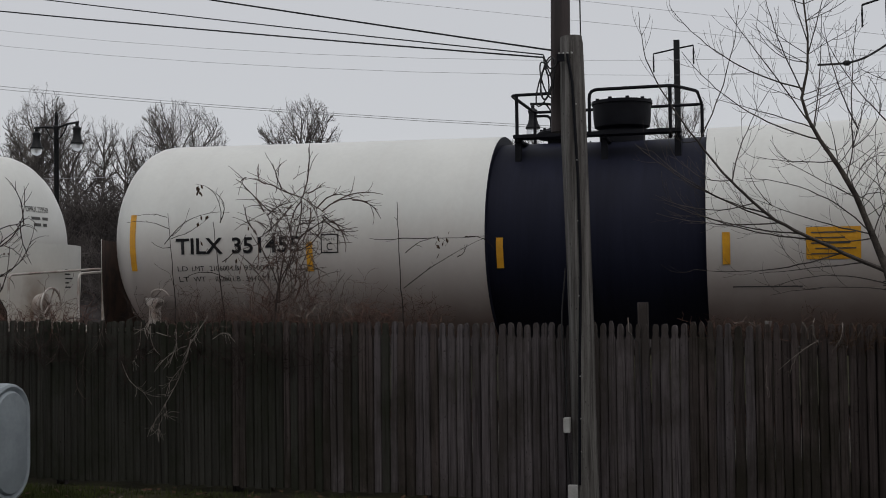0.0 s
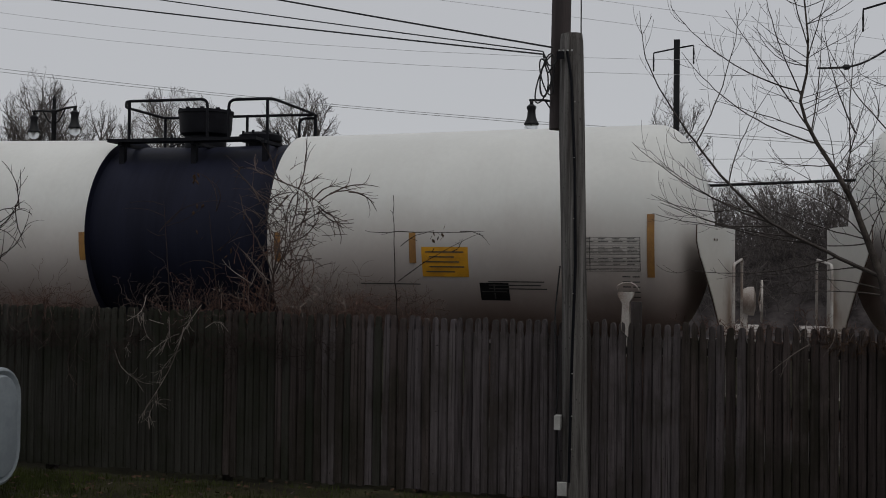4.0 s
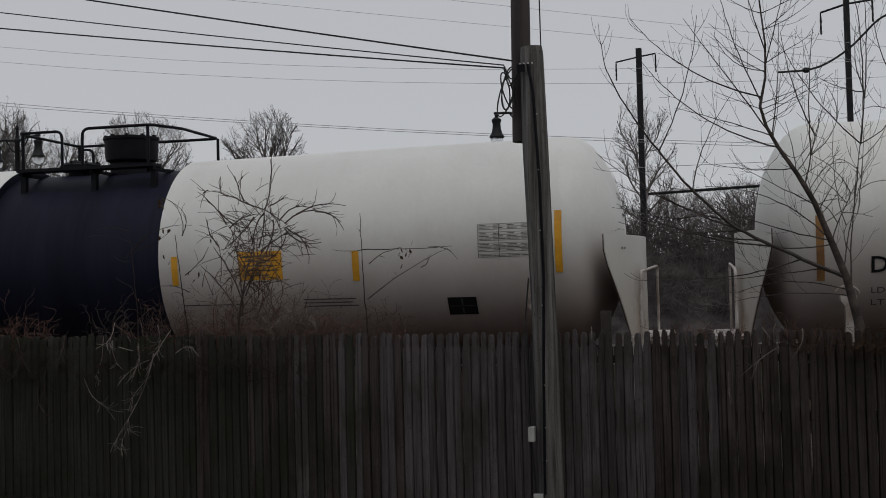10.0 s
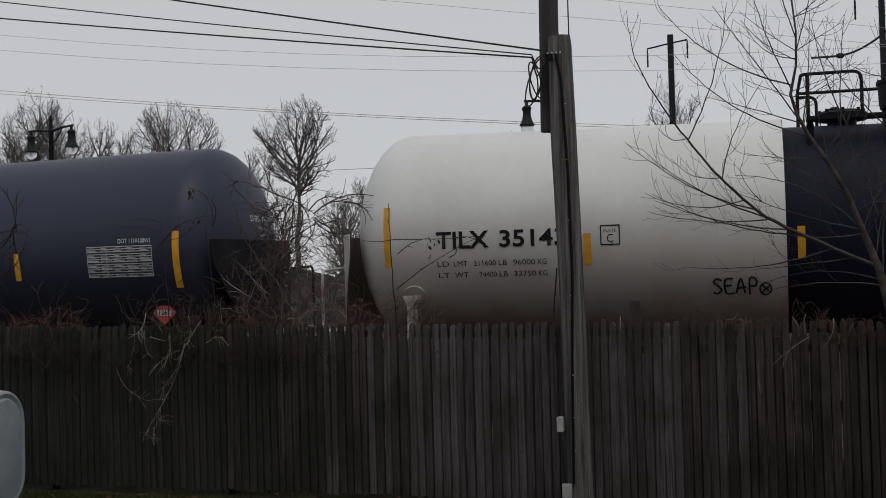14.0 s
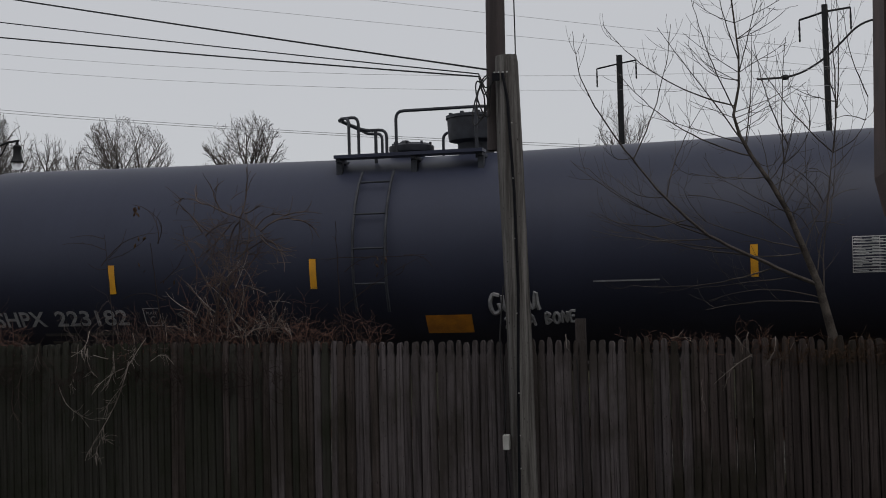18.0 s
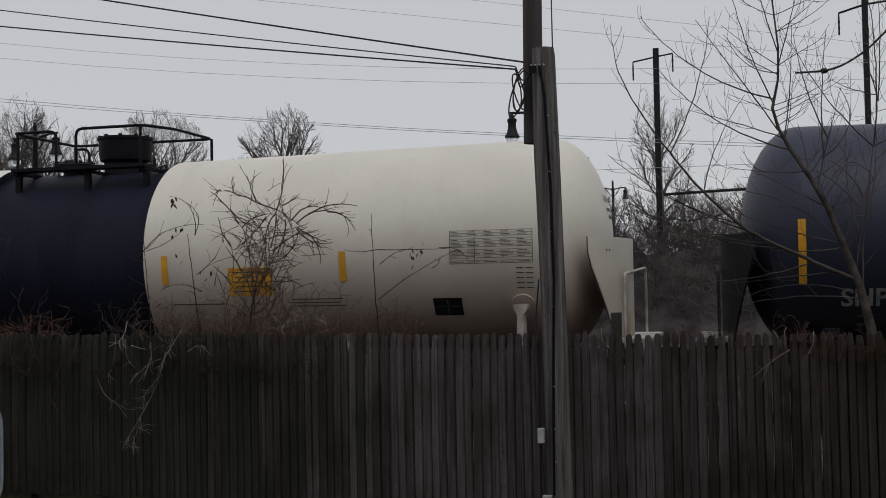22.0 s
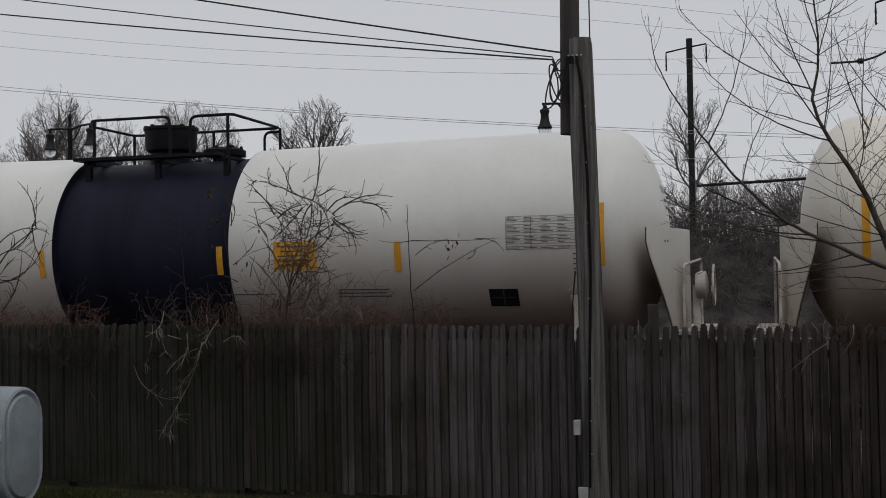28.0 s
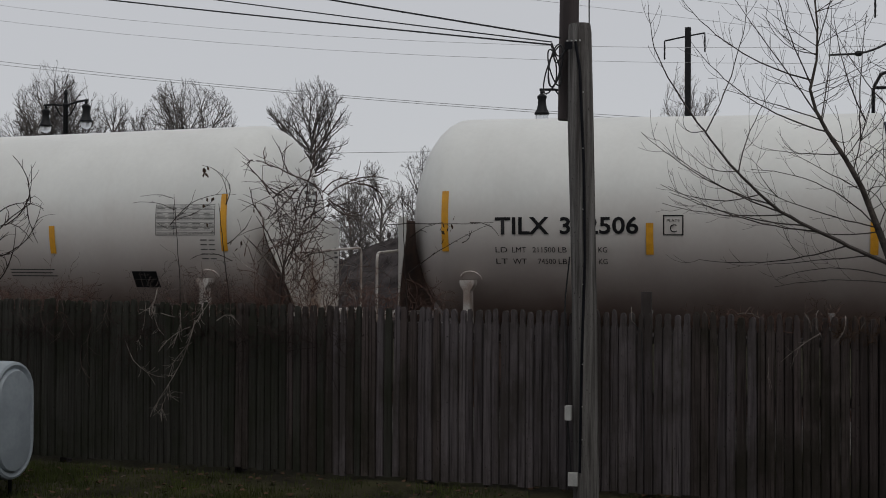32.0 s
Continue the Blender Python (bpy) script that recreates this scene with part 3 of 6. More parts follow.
def tank_car(label, paint, number, kind, mirrored=False, trim="white_steel", dark=False, loads=LOADS_B, stripe="yellow", brake=0):
    """One tank car with its origin on the rail at its middle. kind: the owner's way of stencilling."""
    car = empty("tank_car", 0, TRACK_Y, RAIL_Z, label, "tank car", "freight train")
    f = -1 if mirrored else 1
    fittings = "dark_steel" if dark else "black_steel"
    bare, b0, b1 = 0.0, 0.0, 0.0
    if dark:
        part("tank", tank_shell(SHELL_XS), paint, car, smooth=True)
    else:
        # a steel jacket round each end stands proud of the bare tank between them
        bare = 0.12
        b0, b1 = sorted(((-1.83 if paint == "cream_tank" else -1.73) * f, (1.22 if paint == "cream_tank" else 1.31) * f))
        b0, b1 = b0 - .04, b1 - .04
        part("tank", tank_shell(sorted({b0 - .05, b1 + .05, 0.0} | {b0 + (b1 - b0) * k / 8 for k in range(1, 8)}), -bare), "black_band", car, "black bare tank showing as a band round the middle", True)
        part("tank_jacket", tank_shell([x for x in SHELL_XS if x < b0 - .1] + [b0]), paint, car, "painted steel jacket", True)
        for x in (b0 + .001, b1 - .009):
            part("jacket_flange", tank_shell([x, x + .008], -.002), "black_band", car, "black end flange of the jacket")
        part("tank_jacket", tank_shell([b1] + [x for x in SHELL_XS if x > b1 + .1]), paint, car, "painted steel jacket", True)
    # reflective stripes
    ez = 2.36 if dark or (mirrored and kind == "low") else 2.57
    for x in (-7.28, 7.36 if dark else 7.28):
        part("reflective_stripe", decal([(x - 0.05, x + 0.05, ez - .43, ez + .43)]), stripe, car, "tall yellow reflective stripe")
    low = mirrored and kind == "low"
    for x in (-4.7 if dark else -4.22 if low else -4.4, -1.34 if low else -1.53, 1.85 if low else 1.4 if dark else 1.53, 4.62 if dark else 3.92 if low else 4.35):
        x -= .05 if b0 < x < b1 else 0
        part("reflective_stripe", decal([(x - 0.05, x + 0.05, 2.1, 2.53, 0.012 - (bare if b0 < x < b1 else 0))]), stripe, car, "yellow reflective stripe")
    # stencils
    ink = "dull_white" if dark else "ink"
    tz = {"high": 2.5, "low": 2.13, "floor": 1.745}[kind]
    if number:
        lx0, lx1 = {"high": (-6.55, -4.55), "low": (-6.65, -4.55), "floor": (-6.8, -4.55)}[kind]
        mark, digits = number.split()
        ln, lh, bold = lx1 - lx0, 0.105 if kind == "low" else 0.12, 0.012 if kind == "low" else 0.02
        part("reporting_mark", lettering(mark, lx0, lx0 + .385 * ln, tz - lh, tz + lh, bold), ink, car, ("white" if dark else "black") + " stencilled reporting mark")
        part("car_number", lettering(digits, lx0 + .46 * ln, lx1, tz - lh, tz + lh, bold), ink, car, ("white" if dark else "black") + " stencilled car number")
        if kind != "floor":
            small = "faded_ink" if kind == "low" else "ink"
            for words, z in ((loads[0], tz - 0.335), (loads[1], tz - 0.495)):
                starts = (lx0, lx0 + .24, lx0 + .53 + (.07 if len(words[1]) < 9 else 0), lx0 + .89, lx0 + 1.1, lx0 + 1.45)
                ends = (lx0 + .17, lx0 + .44, lx0 + .85, lx0 + 1.01, lx0 + 1.41, lx0 + 1.57)
                for word, u, v in zip(" ".join(words).split(), starts, ends):
                    part("load_stencil", lettering(word, u, v, z - .037, z + .037, 0.0), small, car)
        else:
            for k, z in enumerate((1.5, 1.38)):
                for a, c in ((.2, .42), (.75 + .06 * k, 1.32), (1.55, 2.05)):
                    part("load_stencil", decal([(lx0 + a, lx0 + c, z - .022, z + .022)]), "faded_ink", car)
        bx = -4.28 if kind == "floor" else -4.0 if low else -4.22
        t = 0.016
        part("clearance_plate_mark", decal([(bx, bx + .27, tz + .12, tz + .12 + t), (bx, bx + .27, tz - .14, tz - .14 + t), (bx, bx + t, tz - .14, tz + .12),
                                            (bx + .27 - t, bx + .27, tz - .14, tz + .12)]), ink, car)
        part("clearance_plate_mark", lettering("C", bx + .09, bx + .18, tz - .1, tz + .01, 0.0), ink, car)
        part("clearance_plate_mark", lettering("PLATE", bx + .05, bx + .22, tz + .04, tz + .08, 0.0), ink, car)
    # data panel: a ruled table of small print
    pz = tz + 0.1 if kind != "floor" else 2.34
    rows, px0, px1 = [], (5.86 if dark else 5.95 if paint == "cream_tank" or (mirrored and kind == "high") else 6.15), (6.97 if dark else 7.14)
    if paint == "cream_tank":
        pz += 0.3
    for i in range(13):
        z = pz + 0.24 - i * 0.0385
        rows.append((px0, px1, z, z + (0.012 if dark else 0.0055)))
        for k in range(5):
            if i % 4 != 2 and i < 12:
                w = 0.1 + 0.08 * ((i * 7 + k * 3) % 3) / 2
                rows.append((px0 + 0.02 + (px1 - px0) / 5 * k, px0 + 0.02 + (px1 - px0) / 5 * k + w, z - 0.02, z - 0.012))
    for x in (px0, px0 + .3 * (px1 - px0), px1 - .008):
        rows.append((x, x + .008, pz - 0.22, pz + 0.248))
    part("data_panel", decal(rows), "white_ink" if dark else "faded_ink", car, "ruled table of small stencilled print")
    for i in range(5 if not dark else 0):
        z = pz - .3 - i * .07
        part("inspection_stencil", decal([(px1 - .25, px1 - .14, z, z + .016)]), "faded_ink", car)
        part("inspection_stencil", decal([(px1 - .11, px1 - .01, z, z + .014)]), "faded_ink", car)
    if dark:
        part("small_print", decal([(2.48, 3.38, 2.09, 2.11)]), "dull_white", car)
        part("specification_stencil", lettering("DOT 111A100W1", 6.4, 6.95, pz + 0.29, pz + 0.36, 0.008), "white_ink", car)
    # stencils on the end
    tone, dz = "white_ink" if dark else "ink", 0.24 if dark else 0.0
    if not number:
        part("end_mark", lettering("TILX", -.34, -.08, 3.2, 3.3, 0.012, 0.006, on_head), "faded_ink", car)
        part("end_stencil", decal([(-.02, .3, 3.21, 3.28)], on_head), "faded_ink", car)
    if number:
        part("end_number", lettering(number.replace("  ", " "), -.34, .3 + dz, 3.2 - dz, 3.3 - dz, 0.012, 0.006, on_head), tone if dark else "faded_ink", car)
    for k in range(2):
        part("end_stencil", decal([(-.24 + .04 * k + dz * .6, dz * .6, 3.07 - .11 * k - dz, 3.12 - .11 * k - dz), (.06 + dz * .6, .24 - .06 * k + dz * .6, 3.07 - .11 * k - dz, 3.12 - .11 * k - dz)], on_head), "dull_white" if dark else "faded_ink", car)
    # warning placards
    if dark:
        part("warning_panel", decal([(0.07, 0.74, 1.42, 1.68)]), "orange", car, "faded orange warning panel")
        d = Shape()
        c = on_side(7.0, 1.55, 0.05)
        d.plate([(c[0], c[2] + .19), (c[0] + .19, c[2]), (c[0], c[2] - .19), (c[0] - .19, c[2])], c[1] - 0.02, c[1])
        pl = part("hazard_placard", d, "red", car, "red diamond hazard placard")
        part("placard_panel", Shape().box(c[0] - .12, c[0] + .12, c[1] - .024, c[1] - .0205, c[2] - .045, c[2] + .045), "white_ink", pl)
        cu = bpy.data.curves.new("placard_number", "FONT")
        cu.body, cu.size, cu.align_x, cu.align_y, cu.offset = "1267", 0.1, "CENTER", "CENTER", 0.002
        tmp = new("placard_number", cu)
        me = bpy.data.meshes.new_from_object(tmp.evaluated_get(bpy.context.evaluated_depsgraph_get()))
        bpy.data.objects.remove(tmp)
        me.materials.clear()
        me.transform(pose(c[0], c[1] - .027, c[2], 90))
        part("placard_number", me, "ink", pl)
    else:
        px = 4.05 if low else 2.42 if mirrored else 2.55
        zz = 2.36 if kind == "high" else 2.12
        w = part("warning_panel", decal([(px, px + 0.68, zz - 0.21, zz + 0.21)]), "yellow", car, "yellow warning panel with black print")
        bars = [(px + .06 + .05 * (k % 2), px + .62 - .07 * ((k * 2) % 3), zz + .13 - .07 * k, zz + .148 - .07 * k, 0.011) for k in range(5)]
        part("panel_print", decal(bars), "faded_ink", w)
        bx = 4.87 if low else 5.65
        fr = part("test_mark", decal([(bx, bx + 0.42, 1.58, 1.83)]), "ink", car, "black panel in two squares")
        part("mark_divider", decal([(bx + .2, bx + .22, 1.6, 1.81, 0.011), (bx + .03, bx + .39, 1.7, 1.71, .011)]), "faded_ink", fr)
        for line in ((px + 0.95, px + 1.75, 1.84, 1.856), (px + 0.95, px + 1.7, 1.79, 1.806), (px + 0.95, px + 1.78, 1.74, 1.756), (px - .95, px - .05, 1.79, 1.806)):
            part("small_print", decal([line]), "faded_ink", car)
    # top platform, rails and housings
    top = ZC + R - bare
    mx, vx = (.6, -.42) if dark else (0.0, -.93) if f > 0 else (-.12, .86)
    for k in range(8):
        a = 2 * math.pi * k / 8
        part("flange_bolt", Shape().tube([(0, 0, 0), (0, 0, .07)], .022, 6), fittings, car).location = (vx + .3 * math.cos(a), .3 * math.sin(a), top + .17)
    foot = .28 if dark else .34
    part("manway_housing", Shape().lathe([(foot, top - 0.12), (foot, top + 0.17), (foot + .03, top + .2), (.41, top + .215), (.425, top + 0.3), (.435, top + 0.55), (.455, top + 0.555), (.455, top + 0.6), (.25, top + 0.63)],
                                         32, at=(mx, 0, 0)), fittings, car, "round manway housing on a narrower neck", True)
    for k in range(10):
        a = 2 * math.pi * k / 10
        part("cover_bolt", Shape().box(-.025, .025, -.025, .025, 0, .035), fittings, car).location = (mx + 0.41 * math.cos(a), 0.41 * math.sin(a), top + 0.595)
    valve = part("valve_flange", Shape().lathe([(0.2, top - .1), (0.2, top + 0.08), (0.34, top + 0.085), (0.35, top + 0.12), (.35, top + .18), (0.3, top + .2), (0.28, top + 0.22)], 24, at=(vx, 0, 0)), fittings, car, "low bolted valve flange", True)
    part("valve_stem", Shape().lathe([(0.07, top + .21), (0.07, top + .25), (0.09, top + .25), (0.05, top + .28)], 12, at=(vx - 0.1 * f, 0, 0)), fittings, valve, smooth=True)
    e0, e1 = (-1.4, 1.1) if dark else (-1.5, 1.13) if f > 0 else (1.45, -1.35)
    ps, rail_z, ry, rr = top + (-.05 if dark else .02), top + (0.55 if dark else 0.64), 0.92, 0.024
    for y in (-ry, ry):
        part("platform", Shape().box(min(e0, e1) + .05, max(e0, e1) - .2, y - 0.15, y + 0.15, ps - 0.025, ps + 0.025), paint if dark else fittings, car, "narrow grating walkway")
    for x in (e0 + .1 * f, -0.15 * f, e1 - .25 * f):
        part("platform_beam", Shape().box(x - .035, x + .035, -ry - .1, ry + .1, ps - 0.075, ps - 0.027), fittings, car)
        for y in (-ry, ry):
            part("platform_bracket", Shape().box(x - .045, x + .045, y - .04, y + .04, ps - 0.42, ps - 0.075), fittings, car)
    g0, g1 = (-.9, -.44) if dark else (-0.72 * f, -0.36 * f)
    if dark:
        rails = ([(-1.15, -ry, ps), (-1.15, -ry, rail_z), (-1.38, -ry + .2, rail_z), (-1.38, ry, rail_z), (-1.15, ry, rail_z), (-1.15, ry, ps)],
                 [(-1.3, -ry + .1, rail_z), (-1.0, -ry, rail_z), (-1.0, -ry, ps)],
                 [(-1.3, -ry + .15, rail_z - .03), (-1.0, -ry + .3, rail_z - .17), (-.65, -ry + .3, rail_z - .17), (-.65, -ry + .3, ps)],
                 [(-.42, -ry, ps), (-.42, -ry, rail_z + .05), (.96, -ry, rail_z + .05), (1.1, -ry + .3, rail_z - .03), (1.1, ry - .3, rail_z - .03), (.96, ry, rail_z), (.96, ry, ps)],
                 [(-.12, ry, ps), (-.12, ry, rail_z - .05), (.96, ry, rail_z - .05)])
        posts = ((-.82, -ry + .3, rail_z - .17), (.79, -ry, rail_z + .05))
    else:
        rails = ([(g0, -ry, ps), (g0, -ry, rail_z), (e0, -ry, rail_z), (e0, ry, rail_z), (e0 + .4 * f, ry, rail_z)],
                 [(g1, -ry, ps), (g1, -ry, rail_z + .02), (e1 - .3 * f, -ry, rail_z + .02), (e1, -ry + .5, rail_z), (e1, ry, rail_z), (e0 + .4 * f, ry, rail_z)],
                 [(vx - .3 * f, ry, ps), (vx - .3 * f, ry, rail_z - .06), (e0, ry, rail_z - .06)])
        posts = ((e0 + .08 * f, -ry, rail_z), (e1 - .35 * f, -ry, rail_z), (e0, ry, rail_z), (e1, ry, rail_z), (-.2 * f, ry, rail_z))
    for way in rails:
        part("handrail", Shape().tube(bent(way), rr, 8), fittings, car, "bent pipe handrail", True)
    for x, y, z in posts:
        part("rail_post", Shape().tube([(x, y, ps - .1), (x, y, z)], 0.026, 8), fittings, car)
    # side ladder from the gap in the rail down over the shell
    lad = [on_side(0, ZC + h, 0.1 if dark else 0.03) for h in (1.30, 1.1, 0.8, 0.4, 0.0, -0.4, -0.75)]
    for x in (g0, g1 + .02 * f) if dark else ():
        part("ladder_rail", Shape().tube([(x, p[1], p[2]) for p in lad], 0.022, 6), fittings, car)
    for h in (1.13, .65, .15, -.35) if dark else ():
        p = on_side(0, ZC + h, 0.1)
        part("rung", Shape().tube([(g0, p[1], p[2]), (g1, p[1], p[2])], 0.015, 6), fittings if dark else "black_band", car)
    # ends: head shield, running gear, handrails
    for e in (-1, 1):
        for name, off, mat, note in (("head_shield", 0.0, "stained_" + paint if not dark else "dull_black_steel", "curved steel head shield"), ("head_shield_lining", -0.016, "rust" if not dark else "dull_black_steel", "grimy inner face of the shield")):
            sh = Shape()
            for j in range(9):
                z = 0.95 + 1.7 * j / 8
                w = min(1.47, 0.75 + 0.72 * j / 6.6)
                for t in (0, 0.012):
                    for i in range(13):
                        y = w * (i / 6 - 1)
                        sh.v.append((e * (8.36 - 0.46 * (y / 1.47) ** 2 + off - t), y, z))
            for j in range(8):
                for i in range(12):
                    a, b = j * 26 + i, (j + 1) * 26 + i
                    sh.f += [[a, a + 1, b + 1, b], [a + 13, b + 13, b + 14, a + 14]]
                for i in (0, 12):
                    a, b = j * 26 + i, (j + 1) * 26 + i
                    sh.f.append([a, b, b + 13, a + 13])
            for i in range(12):
                sh.f += [[i, i + 13, i + 14, i + 1], [208 + i, 209 + i, 222 + i, 221 + i]]
            part(name, sh, mat, car, note, True)
        if e > 0:
            for k, (a, b) in enumerate(((.26, .34), (.24, .46), (.25, .56), (.26, .41), (.25, .47))):
                part("shield_stencil", decal([(a, b, 2.2 - .075 * k, 2.224 - .075 * k)], on_shield), "dull_white" if dark else "ink", car)
            for y in (-1.12, -1.05):
                part("shield_rivet", decal([(y, y + .03, 2.45, 2.48)], on_shield), "rust", car)
        if e > 0 and brake:
            hx, hy, hz = 8.5, -.75, brake
            part("brake_stand", Shape().box(hx - .05, hx + .05, hy - .06, hy + .06, 1.22, hz), trim, car, "post of the hand brake")
            part("brake_housing", Shape().lathe([(.05, -.1), (.17, -.09), (.2, -.02), (.2, .05), (.1, .08)], 16, axis="x", at=(hx + .08, hy, hz)), trim, car, "round white hand brake housing", True)
            wheel = part("brake_wheel", Shape().tube([(hx + .24, hy + .28 * math.cos(a), hz + .28 * math.sin(a)) for a in [2 * math.pi * k / 20 for k in range(21)]], .018, 6, False), trim, car, "hand brake wheel with spokes", True)
            for k in range(5):
                a = 2 * math.pi * k / 5
                part("spoke", Shape().tube([(hx + .2, hy, hz), (hx + .24, hy + .27 * math.cos(a), hz + .27 * math.sin(a))], .013, 5), trim, wheel)
        part("stub_sill", Shape().box(min(e * 5.4, e * 8.75), max(e * 5.4, e * 8.75), -.2, .2, 0.78, 1.05), trim if not dark else "rust", car)
        part("end_platform", Shape().box(min(e * 8.2, e * 8.7), max(e * 8.2, e * 8.7), -1.3, 1.3, 1.17, 1.22), trim, car, "dirty white end walkway")
        part("end_handrail", Shape().tube(bent([(e * 8.37, -1.36, 1.0), (e * 8.37, -1.36, 2.12), (e * 8.44, 1.3, 2.24), (e * 8.44, 1.3, 1.2)], 0.12), 0.021, 8), trim if not dark else "dull_black_steel", car, "bent pipe handrail across the end", True)
        part("side_sill_step", Shape().tube(bent([(e * 8.62, -1.36, 1.2), (e * 8.62, -1.36, .35), (e * 8.25, -1.36, .35), (e * 8.25, -1.36, 1.2)], .05), .02, 6), trim, car)
        part("coupler", Shape().box(min(e * 8.75, e * 9.0), max(e * 8.75, e * 9.0), -.11, .11, .76, 1.0).box(min(e * 8.9, e * 9.0), max(e * 8.9, e * 9.0), -.2, .2, .72, 1.04), "rust", car)
        # bolster arm at the shell
        bx = e * 6.95
        cap = 1.35 if dark else 1.73
        part("bolster_arm", Shape().plate([(bx - .06, 0.85), (bx + .06, 0.85), (bx + .045, cap - .15), (bx + .1, cap - .06), (bx + .105, cap), (bx - .105, cap), (bx - .1, cap - .06), (bx - .045, cap - .15)], -1.62, -1.42), "black_steel" if dark else trim, car, "bolster arm with flared cap")
        pad = Shape()
        if not dark:
            pad.tube([on_side(bx + .15 * math.cos(a), 1.75 + .11 * math.sin(a), 0.0) for a in [math.pi * k / 8 for k in range(9)]], 0.014, 6)
            part("pad_weld", pad, paint, car)
        for x in (2.05, 4.4) if e == f and not dark else ():
            part("stay_bracket", Shape().plate([(e * x - .03, .8), (e * x + .03, .8), (e * x + .03, 1.28), (e * x + .05, 1.34), (e * x - .05, 1.34), (e * x - .03, 1.28)], -1.56, -1.5), "worn_grey", car, "small dirty stay under the shell")
        truck = part("truck_bolster", Shape().box(e * 6.1 - .2, e * 6.1 + .2, -1.1, 1.1, .5, .78), "rust", car, "rusty truck bolster")
        for y in (-1.02, 1.02):
            part("side_frame", Shape().plate([(e * 6.1 + a, z) for a, z in ((-1.15, .52), (-.7, .72), (.7, .72), (1.15, .52), (1.15, .4), (.75, .4), (.35, .2), (-.35, .2), (-.75, .4), (-1.15, .4))], y - .08, y + .08), "rust", truck)
        for a in (-0.89, 0.89):
            for y in (-.755, .755):
                w = Shape()
                w.lathe([(0.1, -.09), (.44, -.07), (.457, .07), (.1, .09)], 24, axis="x")
                ob = part("wheel", w, "rust", truck, smooth=True)
                ob.matrix_local = pose(e * 6.1 + a, y, .457, 0, 0, 90)
            part("axle", Shape().tube([(e * 6.1 + a, -.95, .457), (e * 6.1 + a, .95, .457)], .08, 10), "rust", truck)
    return car


# loose hand strokes for the sprayed letters, each in a unit box
HAND = {
    "S": [[(.9, .85), (.5, 1), (.1, .78), (.6, .5), (.85, .2), (.4, 0), (.05, .1)]], "E": [[(.85, 1), (.1, .9), (.15, .05), (.9, 0)], [(.1, .5), (.7, .55)]],
    "A": [[(0, 0), (.45, 1), (.85, 0)], [(.15, .35), (.95, .4)]], "P": [[(.15, -.1), (.2, 1), (.8, .9), (.75, .5), (.2, .45)]],
    "O": [[(.5, 1), (.1, .7), (.1, .25), (.5, 0), (.9, .3), (.85, .75), (.5, 1)]], "X": [[(.2, .2), (.8, .8)], [(.2, .8), (.8, .2)]],
    "2": [[(.1, .8), (.5, 1), (.85, .7), (.1, 0), (.9, .05)]], "D": [[(.15, 0), (.15, 1), (.7, .85), (.85, .4), (.15, 0)]],
    "B": [[(.15, 0), (.15, 1), (.75, .85), (.2, .52), (.85, .3), (.15, 0)]], "N": [[(.1, 0), (.15, 1), (.8, .05), (.85, 1)]],
    "u": [[(.0, .9), (.1, .3), (.5, .1), (.75, .9), (.85, .3), (1.0, .0)]], "c": [[(.9, .95), (.3, 1), (0, .5), (.3, .05), (.9, .2), (.8, .55)]],
}


def sprayed(words, x0, z0, wide, high, width, slope=0.0):
    s, x = Shape(), x0
    for ch in words:
        for st in HAND.get(ch, ()):
            ends = [st[0]] + list(st) + [st[-1]]
            pts = []
            for p0, p1, p2, p3 in zip(ends, ends[1:], ends[2:], ends[3:]):
                for i in range(4):
                    u = i / 4
                    pts.append(tuple(.5 * (2 * b + (c - a) * u + (2 * a - 5 * b + 4 * c - d) * u * u + (3 * b - a - 3 * c + d) * u ** 3) for a, b, c, d in zip(p0, p1, p2, p3)))
            pts.append(st[-1])
            s.tube([on_side(x + wide * a, z0 + slope * (x - x0) + high * b, 0.003) for a, b in pts], width, 5)
        if ch != "*":
            x += wide * 1.15
    return s


CARS = [
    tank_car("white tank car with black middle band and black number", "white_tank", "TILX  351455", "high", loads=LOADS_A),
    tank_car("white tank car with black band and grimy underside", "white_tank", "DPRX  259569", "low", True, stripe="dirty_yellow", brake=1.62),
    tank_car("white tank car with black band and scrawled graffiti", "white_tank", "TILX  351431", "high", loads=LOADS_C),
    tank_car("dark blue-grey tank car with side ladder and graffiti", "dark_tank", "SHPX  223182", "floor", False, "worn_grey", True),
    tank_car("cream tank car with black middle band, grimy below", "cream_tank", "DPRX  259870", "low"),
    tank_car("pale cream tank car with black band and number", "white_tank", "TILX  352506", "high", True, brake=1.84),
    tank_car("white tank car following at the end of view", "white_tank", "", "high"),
]
def graffiti(car, words, x0, z0, wide, high, width, slope, paint, label):
    for k, ch in enumerate(words):
        if ch != " ":
            part("graffiti_letter", sprayed(ch, x0 + wide * 1.15 * k, z0 + slope * wide * 1.15 * k, wide, high, width), paint, car, label)


